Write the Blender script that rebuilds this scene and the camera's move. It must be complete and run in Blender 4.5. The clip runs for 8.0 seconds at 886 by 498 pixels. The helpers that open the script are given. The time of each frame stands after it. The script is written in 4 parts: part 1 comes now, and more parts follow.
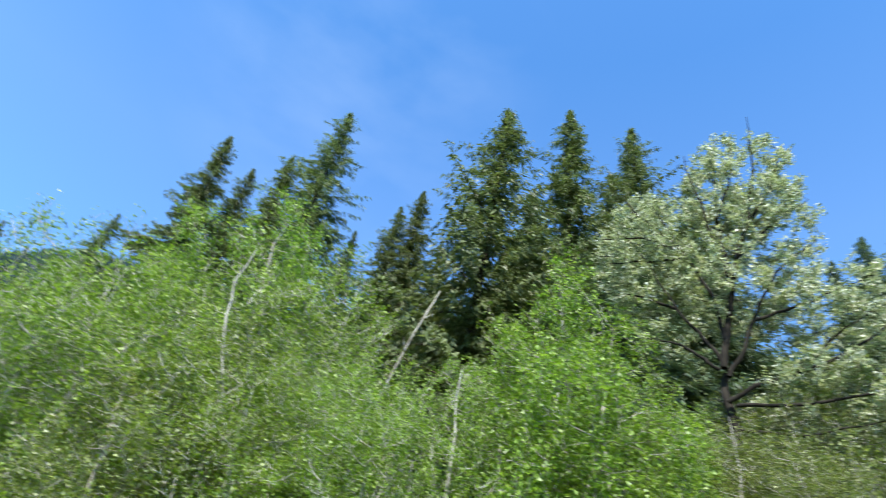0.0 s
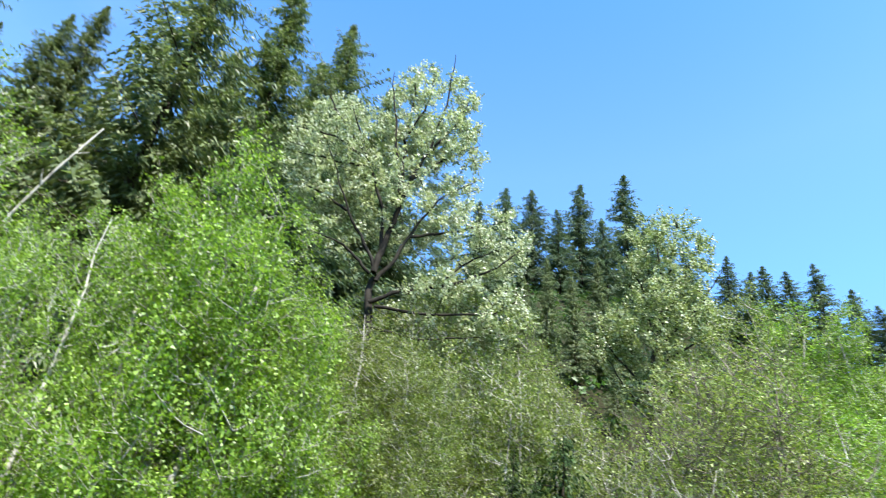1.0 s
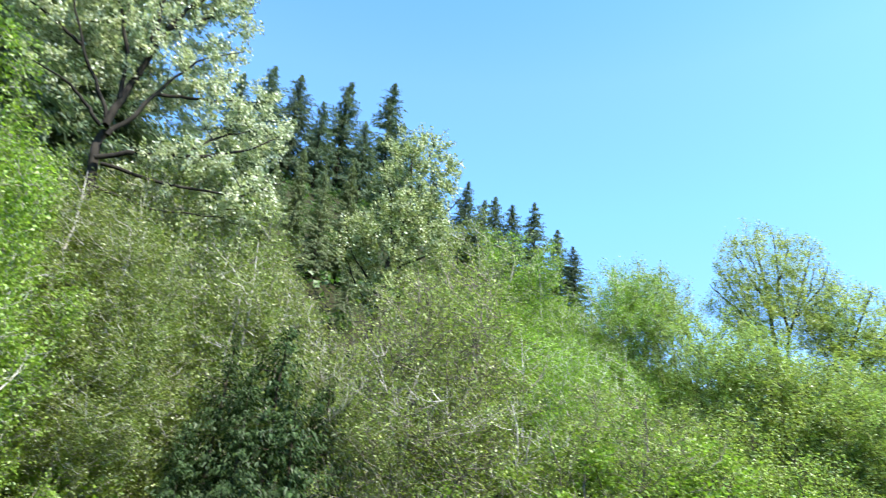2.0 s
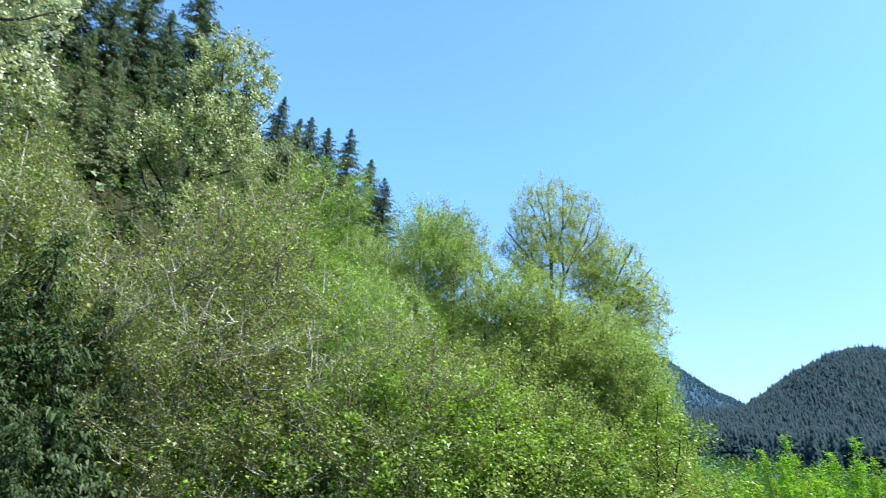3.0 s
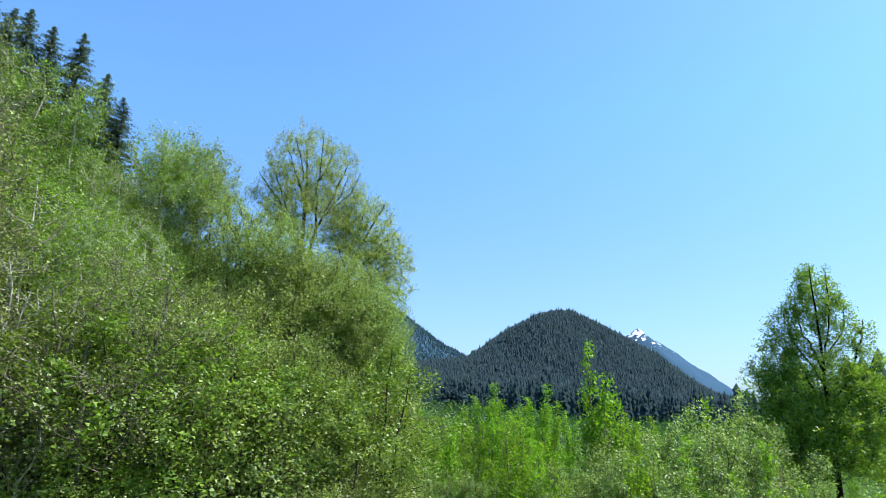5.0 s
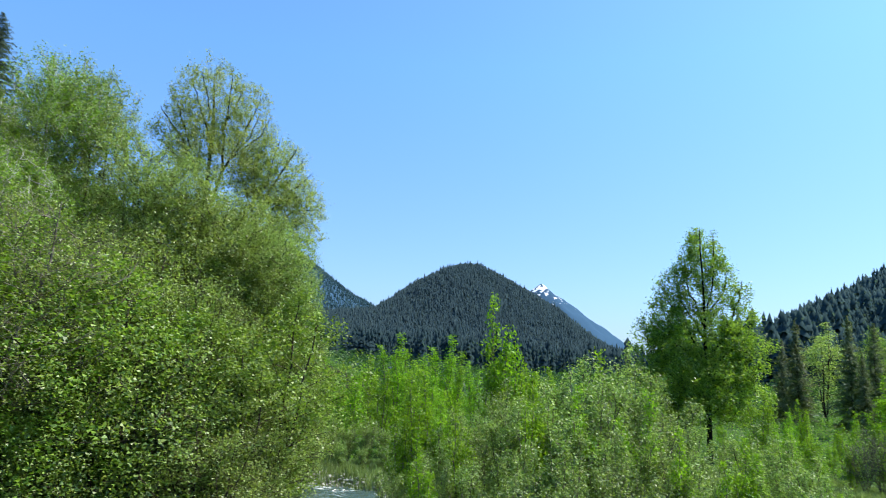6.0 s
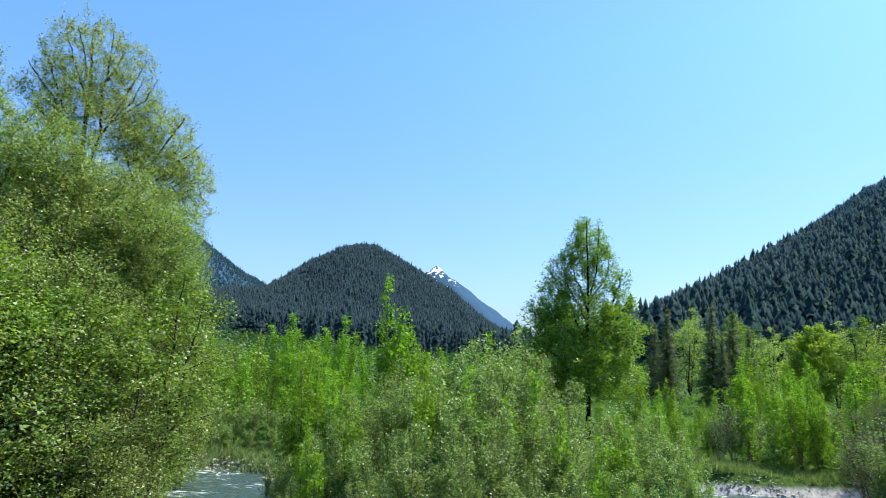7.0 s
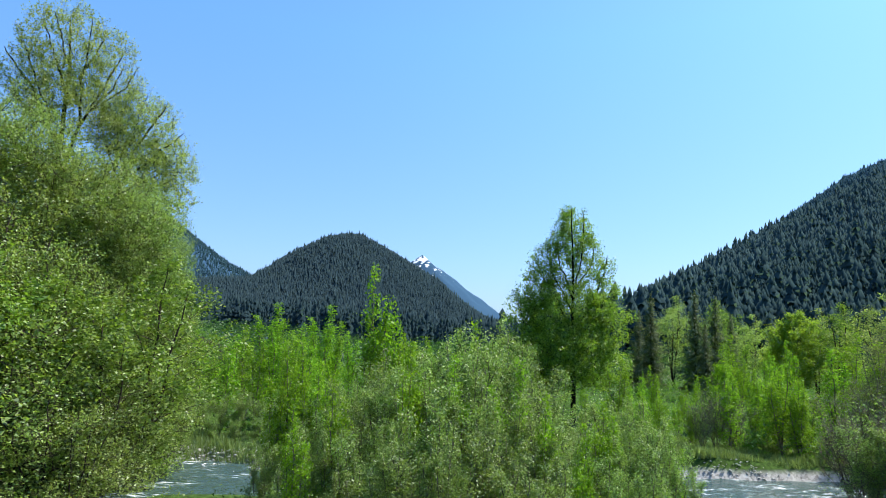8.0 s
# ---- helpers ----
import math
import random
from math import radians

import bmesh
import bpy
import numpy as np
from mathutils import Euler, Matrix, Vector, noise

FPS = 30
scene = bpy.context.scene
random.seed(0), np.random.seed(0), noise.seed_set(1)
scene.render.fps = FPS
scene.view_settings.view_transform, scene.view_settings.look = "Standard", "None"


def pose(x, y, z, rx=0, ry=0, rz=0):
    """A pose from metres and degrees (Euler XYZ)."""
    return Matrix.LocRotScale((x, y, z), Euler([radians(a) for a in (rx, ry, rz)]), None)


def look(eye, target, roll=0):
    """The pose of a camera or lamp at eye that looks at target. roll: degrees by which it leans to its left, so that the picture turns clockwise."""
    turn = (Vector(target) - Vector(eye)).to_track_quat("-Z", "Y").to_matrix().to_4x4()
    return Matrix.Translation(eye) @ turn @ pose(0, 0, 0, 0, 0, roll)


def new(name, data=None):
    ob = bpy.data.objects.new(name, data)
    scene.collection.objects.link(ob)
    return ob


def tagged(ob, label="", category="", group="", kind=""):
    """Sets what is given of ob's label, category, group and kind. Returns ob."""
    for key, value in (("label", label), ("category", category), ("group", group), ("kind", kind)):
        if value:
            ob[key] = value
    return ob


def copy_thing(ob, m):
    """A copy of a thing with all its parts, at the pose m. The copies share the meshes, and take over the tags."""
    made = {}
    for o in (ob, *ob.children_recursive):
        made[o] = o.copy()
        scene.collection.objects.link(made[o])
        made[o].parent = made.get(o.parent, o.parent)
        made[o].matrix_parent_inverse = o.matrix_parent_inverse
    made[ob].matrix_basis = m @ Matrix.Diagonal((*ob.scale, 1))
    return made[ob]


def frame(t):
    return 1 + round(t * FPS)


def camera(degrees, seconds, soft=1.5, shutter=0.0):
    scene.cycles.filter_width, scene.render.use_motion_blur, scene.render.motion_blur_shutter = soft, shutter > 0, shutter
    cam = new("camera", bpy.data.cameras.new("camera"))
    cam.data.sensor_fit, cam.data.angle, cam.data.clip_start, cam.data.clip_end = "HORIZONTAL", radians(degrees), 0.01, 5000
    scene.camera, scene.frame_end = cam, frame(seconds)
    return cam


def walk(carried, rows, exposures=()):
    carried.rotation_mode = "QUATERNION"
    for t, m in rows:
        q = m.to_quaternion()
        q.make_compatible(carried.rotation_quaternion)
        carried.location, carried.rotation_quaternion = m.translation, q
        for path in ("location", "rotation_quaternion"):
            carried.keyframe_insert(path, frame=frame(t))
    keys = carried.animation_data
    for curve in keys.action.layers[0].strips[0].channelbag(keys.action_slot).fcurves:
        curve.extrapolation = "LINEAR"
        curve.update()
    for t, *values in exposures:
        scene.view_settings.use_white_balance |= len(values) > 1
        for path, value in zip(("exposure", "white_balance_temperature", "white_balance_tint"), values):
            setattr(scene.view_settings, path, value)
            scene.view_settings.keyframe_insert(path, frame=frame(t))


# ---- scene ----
cam = camera(70.3, 8.0, soft=0.85, shutter=0.2)
EYE = 7.0  # height of the lens over the river
PATH = [  # seconds, place, then yaw, tilt and lean in degrees
    (0.0, -0.14, 0.13, 6.81, -123.91, 37.87, 11.31),
    (0.5, -0.12, 0.10, 6.85, -100.97, 35.68, 6.21),
    (1.0, -0.09, 0.07, 6.88, -87.63, 31.61, 5.33),
    (1.5, -0.07, 0.04, 6.91, -75.31, 27.91, 4.61),
    (2.0, -0.04, 0.02, 6.93, -61.62, 23.84, 3.82),
    (2.2, -0.03, 0.02, 6.94, -57.35, 22.52, 3.57),
    (3.3, -0.00, -0.01, 7.00, -38.87, 17.25, 2.65),
    (3.5, -0.00, -0.01, 7.00, -37.00, 16.84, 2.57),
    (4.0, -0.00, 0.00, 7.00, -33.12, 15.43, 2.53),
    (4.5, -0.00, 0.01, 7.00, -25.05, 15.40, 1.83),
    (4.7, -0.00, 0.01, 7.00, -22.16, 15.40, 1.62),
    (5.8, 0.01, -0.00, 6.99, -13.66, 11.32, 2.48),
    (6.0, 0.01, -0.00, 6.99, -11.08, 10.53, 2.31),
    (6.5, 0.01, 0.00, 6.99, -7.22, 9.51, 2.46),
    (7.0, 0.01, 0.00, 7.00, -1.49, 9.20, 2.45),
    (7.5, 0.01, 0.00, 7.00, 1.54, 8.83, 2.23),
    (8.0, 0.01, 0.01, 7.00, -0.13, 8.27, 2.05),
]


EXPOSURE = [(0.0, 1.0), (1.0, 1.42), (2.0, 1.55), (3.5, 1.03), (4.0, 0.98), (4.5, 0.87), (6.0, 0.68), (6.5, 0.69), (7.0, 0.69), (7.5, 0.70), (8.0, 0.62)]


def aim(x, y, z, yaw, tilt, lean):
    a, b = radians(yaw), radians(tilt)
    way = Vector((math.sin(a) * math.cos(b), math.cos(a) * math.cos(b), math.sin(b)))
    return look((x, y, z), Vector((x, y, z)) + way, lean)


walk(cam, [(row[0], aim(*row[1:])) for row in PATH], EXPOSURE)

# ---- light ----
SUN_AZ, SUN_EL = 70.0, 54.0
world = bpy.data.worlds.new("sky")
scene.world = world
world.use_nodes = True
wt = world.node_tree
wt.nodes.clear()
w_out = wt.nodes.new("ShaderNodeOutputWorld")
w_bg = wt.nodes.new("ShaderNodeBackground")
w_sky = wt.nodes.new("ShaderNodeTexSky")
w_sky.sky_type, w_sky.sun_disc = "NISHITA", False
w_sky.sun_elevation, w_sky.sun_rotation = radians(SUN_EL), radians(SUN_AZ)
w_sky.altitude, w_sky.air_density, w_sky.dust_density, w_sky.ozone_density = 200, 1.0, 1.0, 1.0
w_bg.inputs["Strength"].default_value = 0.15
w_tint = wt.nodes.new("ShaderNodeMix")  # clear deep-blue mountain air
w_tint.data_type, w_tint.blend_type = "RGBA", "MULTIPLY"
w_tint.inputs["Factor"].default_value = 1.0
w_up, w_air, w_gain = wt.nodes.new("ShaderNodeSeparateXYZ"), wt.nodes.new("ShaderNodeValToRGB"), wt.nodes.new("ShaderNodeVectorMath")
w_tc = wt.nodes.new("ShaderNodeTexCoord")
while len(w_air.color_ramp.elements) < 6:
    w_air.color_ramp.elements.new(0.5)
for stop, (high, tone) in zip(w_air.color_ramp.elements, ((0.0, (0.35, 0.43, 0.68)), (0.12, (0.39, 0.52, 0.75)), (0.25, (0.41, 0.59, 0.80)),
                                                          (0.45, (0.43, 0.70, 0.96)), (0.62, (0.45, 0.70, 0.94)), (0.82, (0.30, 0.61, 0.90)))):
    stop.position, stop.color = high, (*tone, 1)
w_gain.operation, w_gain.inputs["Scale"].default_value = "SCALE", 1.55
wt.links.new(w_tc.outputs["Generated"], w_up.inputs[0])
wt.links.new(w_up.outputs["Z"], w_air.inputs["Fac"])
wt.links.new(w_air.outputs["Color"], w_gain.inputs[0])
wt.links.new(w_gain.outputs["Vector"], w_tint.inputs["B"])
w_soft = wt.nodes.new("ShaderNodeGamma")  # thin veil that evens the sky out
w_soft.inputs["Gamma"].default_value = 0.9
wt.links.new(w_sky.outputs["Color"], w_soft.inputs["Color"])
wt.links.new(w_soft.outputs["Color"], w_tint.inputs["A"])
# a wisp of high cloud over the hillside
w_map, w_noise = wt.nodes.new("ShaderNodeMapping"), wt.nodes.new("ShaderNodeTexNoise")
w_map.inputs["Rotation"].default_value, w_map.inputs["Scale"].default_value = (0.0, 0.0, 0.6), (3.0, 3.0, 7.0)
w_noise.inputs["Scale"].default_value, w_noise.inputs["Detail"].default_value = 1.6, 5
w_dot, w_near, w_wisp, w_mul = wt.nodes.new("ShaderNodeVectorMath"), wt.nodes.new("ShaderNodeMapRange"), wt.nodes.new("ShaderNodeMapRange"), wt.nodes.new("ShaderNodeMath")
w_dot.operation, w_mul.operation = "DOT_PRODUCT", "MULTIPLY"
wisp_az, wisp_el = radians(-140.0), radians(51.0)
w_dot.inputs[1].default_value = (math.sin(wisp_az) * math.cos(wisp_el), math.cos(wisp_az) * math.cos(wisp_el), math.sin(wisp_el))
w_near.inputs["From Min"].default_value, w_near.inputs["From Max"].default_value = 0.955, 0.995
w_wisp.inputs["From Min"].default_value, w_wisp.inputs["From Max"].default_value, w_wisp.inputs["To Max"].default_value = 0.40, 0.75, 0.10
w_cloud = wt.nodes.new("ShaderNodeMix")
w_cloud.data_type = "RGBA"
w_cloud.inputs["B"].default_value = (4.2, 4.9, 5.6, 1)
for a, b in ((w_tc.outputs["Generated"], w_map.inputs["Vector"]), (w_map.outputs["Vector"], w_noise.inputs["Vector"]), (w_tc.outputs["Generated"], w_dot.inputs[0]),
             (w_dot.outputs["Value"], w_near.inputs["Value"]), (w_noise.outputs["Fac"], w_wisp.inputs["Value"]), (w_near.outputs["Result"], w_mul.inputs[0]),
             (w_wisp.outputs["Result"], w_mul.inputs[1]), (w_mul.outputs["Value"], w_cloud.inputs["Factor"]), (w_tint.outputs["Result"], w_cloud.inputs["A"]),
             (w_cloud.outputs["Result"], w_bg.inputs["Color"])):
    wt.links.new(a, b)
wt.links.new(w_bg.outputs["Background"], w_out.inputs["Surface"])

sun_data = bpy.data.lights.new("sun", "SUN")
sun_data.energy, sun_data.angle, sun_data.color = 5.0, radians(0.53), (1.0, 0.95, 0.86)
sun = new("sun", sun_data)
sa, se = radians(SUN_AZ), radians(SUN_EL)
sun.matrix_world = look((60 * math.sin(sa), 60 * math.cos(sa), 120), (60 * math.sin(sa) - 50 * math.sin(sa) * math.cos(se), 60 * math.cos(sa) - 50 * math.cos(sa) * math.cos(se), 120 - 50 * math.sin(se)))

# ---- materials ----


def mat(name):
    m = bpy.data.materials.new(name)
    m.use_nodes = True
    m.node_tree.nodes.clear()
    return m, m.node_tree.nodes, m.node_tree.links


def ramp(n, stops):
    r = n.new("ShaderNodeValToRGB")
    e = r.color_ramp.elements
    while len(e) < len(stops):
        e.new(0.5)
    for i, (p, c) in enumerate(stops):
        e[i].position, e[i].color = p, (*c, 1)
    return r


def leaf_material(name, dark, mid, light, through_light=0.4, gloss=0.12):
    """Thin leaves: they differ leaf by leaf and tree by tree, let light through and shine a little."""
    m, n, l = mat(name)
    geo, info = n.new("ShaderNodeNewGeometry"), n.new("ShaderNodeObjectInfo")
    tone = ramp(n, [(0.0, dark), (0.55, mid), (1.0, light)])
    l.new(geo.outputs["Random Per Island"], tone.inputs["Fac"])
    hue = n.new("ShaderNodeHueSaturation")
    shift = n.new("ShaderNodeMapRange")
    shift.inputs["To Min"].default_value, shift.inputs["To Max"].default_value = 0.496, 0.512
    value = n.new("ShaderNodeMapRange")
    value.inputs["To Min"].default_value, value.inputs["To Max"].default_value = 0.85, 1.15
    l.new(info.outputs["Random"], shift.inputs["Value"])
    l.new(info.outputs["Random"], value.inputs["Value"])
    l.new(shift.outputs["Result"], hue.inputs["Hue"])
    l.new(value.outputs["Result"], hue.inputs["Value"])
    l.new(tone.outputs["Color"], hue.inputs["Color"])
    d, t, g = n.new("ShaderNodeBsdfDiffuse"), n.new("ShaderNodeBsdfTranslucent"), n.new("ShaderNodeBsdfGlossy")
    warm = n.new("ShaderNodeMix")
    warm.data_type, warm.blend_type = "RGBA", "MULTIPLY"
    warm.inputs["Factor"].default_value = 1.0
    warm.inputs["B"].default_value = (1.15, 1.2, 0.72, 1)
    l.new(hue.outputs["Color"], warm.inputs["A"])
    l.new(hue.outputs["Color"], d.inputs["Color"])
    l.new(warm.outputs["Result"], t.inputs["Color"])
    g.inputs["Roughness"].default_value = 0.5
    a, b = n.new("ShaderNodeMixShader"), n.new("ShaderNodeMixShader")
    a.inputs["Fac"].default_value, b.inputs["Fac"].default_value = through_light, gloss
    l.new(d.outputs["BSDF"], a.inputs[1])
    l.new(t.outputs["BSDF"], a.inputs[2])
    l.new(a.outputs["Shader"], b.inputs[1])
    l.new(g.outputs["BSDF"], b.inputs[2])
    l.new(b.outputs["Shader"], n.new("ShaderNodeOutputMaterial").inputs["Surface"])
    return m


def bark_material(name, dark, light, scale=6.0):
    m, n, l = mat(name)
    tc = n.new("ShaderNodeTexCoord")
    mp = n.new("ShaderNodeMapping")
    mp.inputs["Scale"].default_value = (1, 1, 0.35)
    fine, wide = n.new("ShaderNodeTexNoise"), n.new("ShaderNodeTexNoise")
    fine.inputs["Scale"].default_value, fine.inputs["Detail"].default_value = scale, 6
    wide.inputs["Scale"].default_value = 0.7
    l.new(tc.outputs["Object"], mp.inputs["Vector"])
    l.new(mp.outputs["Vector"], fine.inputs["Vector"])
    l.new(tc.outputs["Object"], wide.inputs["Vector"])
    add = n.new("ShaderNodeMath")
    add.operation = "ADD"
    l.new(fine.outputs["Fac"], add.inputs[0])
    l.new(wide.outputs["Fac"], add.inputs[1])
    tone = ramp(n, [(0.36, dark), (0.62, light)])
    half = n.new("ShaderNodeMath")
    half.operation, half.inputs[1].default_value = "MULTIPLY", 0.5
    l.new(add.outputs["Value"], half.inputs[0])
    l.new(half.outputs["Value"], tone.inputs["Fac"])
    p, bump = n.new("ShaderNodeBsdfPrincipled"), n.new("ShaderNodeBump")
    p.inputs["Roughness"].default_value, p.inputs["Specular IOR Level"].default_value = 0.9, 0.12
    bump.inputs["Strength"].default_value = 0.5
    l.new(fine.outputs["Fac"], bump.inputs["Height"])
    l.new(bump.outputs["Normal"], p.inputs["Normal"])
    l.new(tone.outputs["Color"], p.inputs["Base Color"])
    l.new(p.outputs["BSDF"], n.new("ShaderNodeOutputMaterial").inputs["Surface"])
    return m


ALDER = leaf_material("alder_leaf", (0.12, 0.18, 0.025), (0.27, 0.38, 0.065), (0.43, 0.525, 0.15), 0.57, 0.06)
ALDER_OLIVE = leaf_material("olive_alder_leaf", (0.07, 0.105, 0.014), (0.175, 0.24, 0.038), (0.32, 0.385, 0.10), 0.5, 0.06)
ALDER_BRIGHT = leaf_material("young_alder_leaf", (0.078, 0.142, 0.012), (0.195, 0.325, 0.027), (0.35, 0.49, 0.078), 0.48, 0.045)
THICKET = leaf_material("thicket_leaf", (0.085, 0.125, 0.02), (0.215, 0.285, 0.05), (0.355, 0.41, 0.115), 0.52, 0.05)
YELLOW = leaf_material("yellow_maple_leaf", (0.17, 0.27, 0.02), (0.28, 0.40, 0.035), (0.40, 0.52, 0.075), 0.5, 0.04)
SCRUB = leaf_material("scrub_leaf", (0.07, 0.14, 0.014), (0.125, 0.235, 0.025), (0.20, 0.33, 0.05), 0.52, 0.04)
PALE_GREEN = leaf_material("light_cottonwood_leaf", (0.15, 0.21, 0.05), (0.33, 0.42, 0.16), (0.72, 0.77, 0.57), 0.42, 0.07)
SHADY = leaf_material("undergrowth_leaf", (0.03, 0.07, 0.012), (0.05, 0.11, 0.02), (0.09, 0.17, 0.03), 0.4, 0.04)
PALE = leaf_material("pale_cottonwood_leaf", (0.19, 0.26, 0.08), (0.46, 0.54, 0.34), (0.82, 0.85, 0.76), 0.42, 0.07)
BUD = leaf_material("budding_cottonwood_leaf", (0.20, 0.28, 0.045), (0.37, 0.47, 0.10), (0.54, 0.62, 0.20), 0.58, 0.05)
POPLAR = leaf_material("poplar_leaf", (0.105, 0.20, 0.008), (0.20, 0.36, 0.015), (0.30, 0.49, 0.035), 0.58, 0.025)
LONE = leaf_material("dark_poplar_leaf", (0.11, 0.195, 0.012), (0.22, 0.345, 0.022), (0.34, 0.465, 0.05), 0.62, 0.07)
WILLOW = leaf_material("willow_leaf", (0.09, 0.155, 0.024), (0.225, 0.34, 0.06), (0.39, 0.50, 0.165), 0.52, 0.06)
GRASS = leaf_material("grass_blade", (0.12, 0.17, 0.05), (0.19, 0.26, 0.085), (0.28, 0.35, 0.15), 0.45, 0.04)
NEEDLE = leaf_material("conifer_needle", (0.058, 0.086, 0.026), (0.125, 0.168, 0.054), (0.20, 0.25, 0.10), 0.42, 0.05)
NEEDLE_DARK = leaf_material("dark_conifer_needle", (0.045, 0.078, 0.042), (0.09, 0.138, 0.07), (0.15, 0.205, 0.11), 0.38, 0.04)
# hemlock needles darkened in colour to stand for the overhung hollow's shade
HEMLOCK_SHADED = leaf_material("shaded_hemlock_needle", (0.016, 0.034, 0.010), (0.032, 0.060, 0.018), (0.060, 0.10, 0.030), 0.25, 0.02)
# needles of the far slopes: blue of the haze mixed into their base colour
NEEDLE_FAR_HAZE = leaf_material("hazed_conifer_needle", (0.045, 0.080, 0.094), (0.055, 0.094, 0.106), (0.067, 0.109, 0.116), 0.55, 0.0)
NEEDLE_SLOPE_HAZE = leaf_material("dark_conifer_needle", (0.050, 0.090, 0.096), (0.064, 0.110, 0.114), (0.080, 0.130, 0.126), 0.45, 0.0)
NEEDLE_DISTANT_HAZE = leaf_material("distant_hazed_needle", (0.056, 0.116, 0.150), (0.064, 0.128, 0.164), (0.072, 0.138, 0.174), 0.55, 0.0)
BARK_GREY = bark_material("alder_bark", (0.14, 0.13, 0.11), (0.48, 0.46, 0.41))
BARK_WHITE = bark_material("white_alder_bark", (0.24, 0.23, 0.21), (0.58, 0.56, 0.52))
BARK_TWIG = bark_material("twiggy_bark", (0.06, 0.052, 0.04), (0.23, 0.205, 0.165))
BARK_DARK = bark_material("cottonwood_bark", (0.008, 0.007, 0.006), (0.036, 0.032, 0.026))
BARK_BROWN = bark_material("conifer_bark", (0.024, 0.019, 0.014), (0.072, 0.056, 0.043))
BARK_DEAD = bark_material("dead_wood", (0.16, 0.15, 0.13), (0.50, 0.48, 0.43))

# ---- the lie of the land ----


def smooth(a, b, v):
    k = np.clip((v - a) / (b - a), 0, 1)
    return k * k * (3 - 2 * k)


def river_axis(x):
    """How far ahead the middle of the river runs, at each place across."""
    return 31.6 - 0.030 * np.maximum(0, -x - 6) ** 2 + 0.006 * np.maximum(0, x - 8) ** 2 + 0.8 * np.sin(x * 0.21)


def river_half(x):
    return 4.3 + 0.7 * np.sin(x * 0.17) + 0.28 * np.maximum(0, -x - 5)


def wavy(x, y, s, k=0.0):
    return np.sin(x / s + k) * np.cos(y / s * 1.13 - k) + 0.5 * np.sin(x / s * 2.3 + y / s * 1.7 + k)


def ground(x, y):
    """The height of the land over the river's surface."""
    x, y = np.asarray(x, float), np.asarray(y, float)
    r, az = np.hypot(x, y), np.degrees(np.arctan2(x, y))
    z = 0.75 + 0.18 * wavy(x, y, 7.0) + 0.25 * smooth(60, 200, r) * wavy(x, y, 31.0, 1.0)
    # wooded hillside over the far bank
    u = -x - 22 + 0.75 * np.maximum(0, -y - 12)
    rise = 0.78 * np.maximum(0, u) * (1 - 0.35 * smooth(60, 220, u)) * (1 - 0.9 * smooth(48, 140, y)) * (1 - 0.7 * smooth(45, 100, -y))
    z = z + np.minimum(rise, 150) + 0.6 * smooth(0, 20, u) * wavy(x, y, 9.0, 2.0)
    # domed hill, long hill and snow peak up the valley, wooded slopes across it
    def hill(bearing, far, deep, places, tops):
        """A ridge square to a bearing; its skyline is given by degrees to the side and degrees over the horizon."""
        a = radians(bearing)
        side, ahead = x * math.cos(a) - y * math.sin(a), x * math.sin(a) + y * math.cos(a)
        crest = far * np.tan(np.radians(np.interp(np.degrees(np.arctan(side / far)) + bearing, places, tops)))
        return crest * np.exp(-0.5 * ((ahead - far) / deep) ** 2) * (ahead > 0)
    z = z + hill(-8.9, 1350, 230, (-30, -23, -20, -16.5, -14.5, -12.6, -10.7, -9.4, -7.8, -5.5, -3.4, -0.8, 0.6, 2.4, 5, 8, 12, 18),
                 (2.2, 3.0, 3.4, 4.0, 5.5, 6.9, 8.2, 8.55, 8.45, 7.4, 6.55, 5.3, 3.8, 2.2, 1.1, 0.8, 0.6, 0)) + 5 * wavy(x, y, 70.0) * smooth(900, 1300, r)
    z = z + hill(-25.0, 2600, 380, (-60, -48, -33, -26, -22.9, -21.2, -19.2, -17.3, -15, -12, -9), (0, 8, 11.3, 9.5, 7.6, 6.3, 5.0, 4.05, 3.2, 1.5, 0))
    cx, cy = 4200 * math.sin(radians(-1.9)), 4200 * math.cos(radians(-1.9))
    z = z + np.maximum(0, 562 - 0.72 * np.hypot(x - cx, y - cy) + 7 * wavy(x, y, 42.0, 3.0))
    near = np.interp(az, (8, 13.5, 15.1, 17.3, 20.5, 23.2, 25.4, 27.2, 28.8, 31.2, 33.2, 35.7, 45, 60, 80, 100, 118), (0, 1.4, 2.5, 3.8, 5.2, 6.6, 7.6, 8.5, 9.1, 10.1, 11.2, 12.0, 15, 19, 21, 17, 0))
    z = z + 820 * np.tan(np.radians(near)) * np.exp(-0.5 * ((r - 820) / 250) ** 2) * smooth(200, 420, r)
    beyond = np.interp(az, (24, 27.2, 29.2, 31.3, 33.2, 35.8, 45, 60, 80, 100), (4, 8.6, 10.5, 11.9, 13.2, 14.0, 16, 18, 18, 0))
    z = z + 1500 * np.tan(np.radians(beyond)) * np.exp(-0.5 * ((r - 1500) / 260) ** 2) * (az > 24)
    aside = np.interp(az, (-179, -166, -161.5, -158, -150, -140, -128), (12, 13.5, 16.2, 18, 20, 15, 0)) * (az < -128)
    z = z + 900 * np.tan(np.radians(aside)) * np.exp(-0.5 * ((r - 900) / 220) ** 2)
    # river bed
    bed = (np.abs(y - river_axis(x)) + 0.5 * wavy(x, y, 2.6)) / river_half(x)
    bed = np.where((x > -46) & (x < 120), bed, 9.0)
    z = np.where(r < 160, z - (z + 0.5) * (1 - smooth(0.8, 1.15, bed)), z)
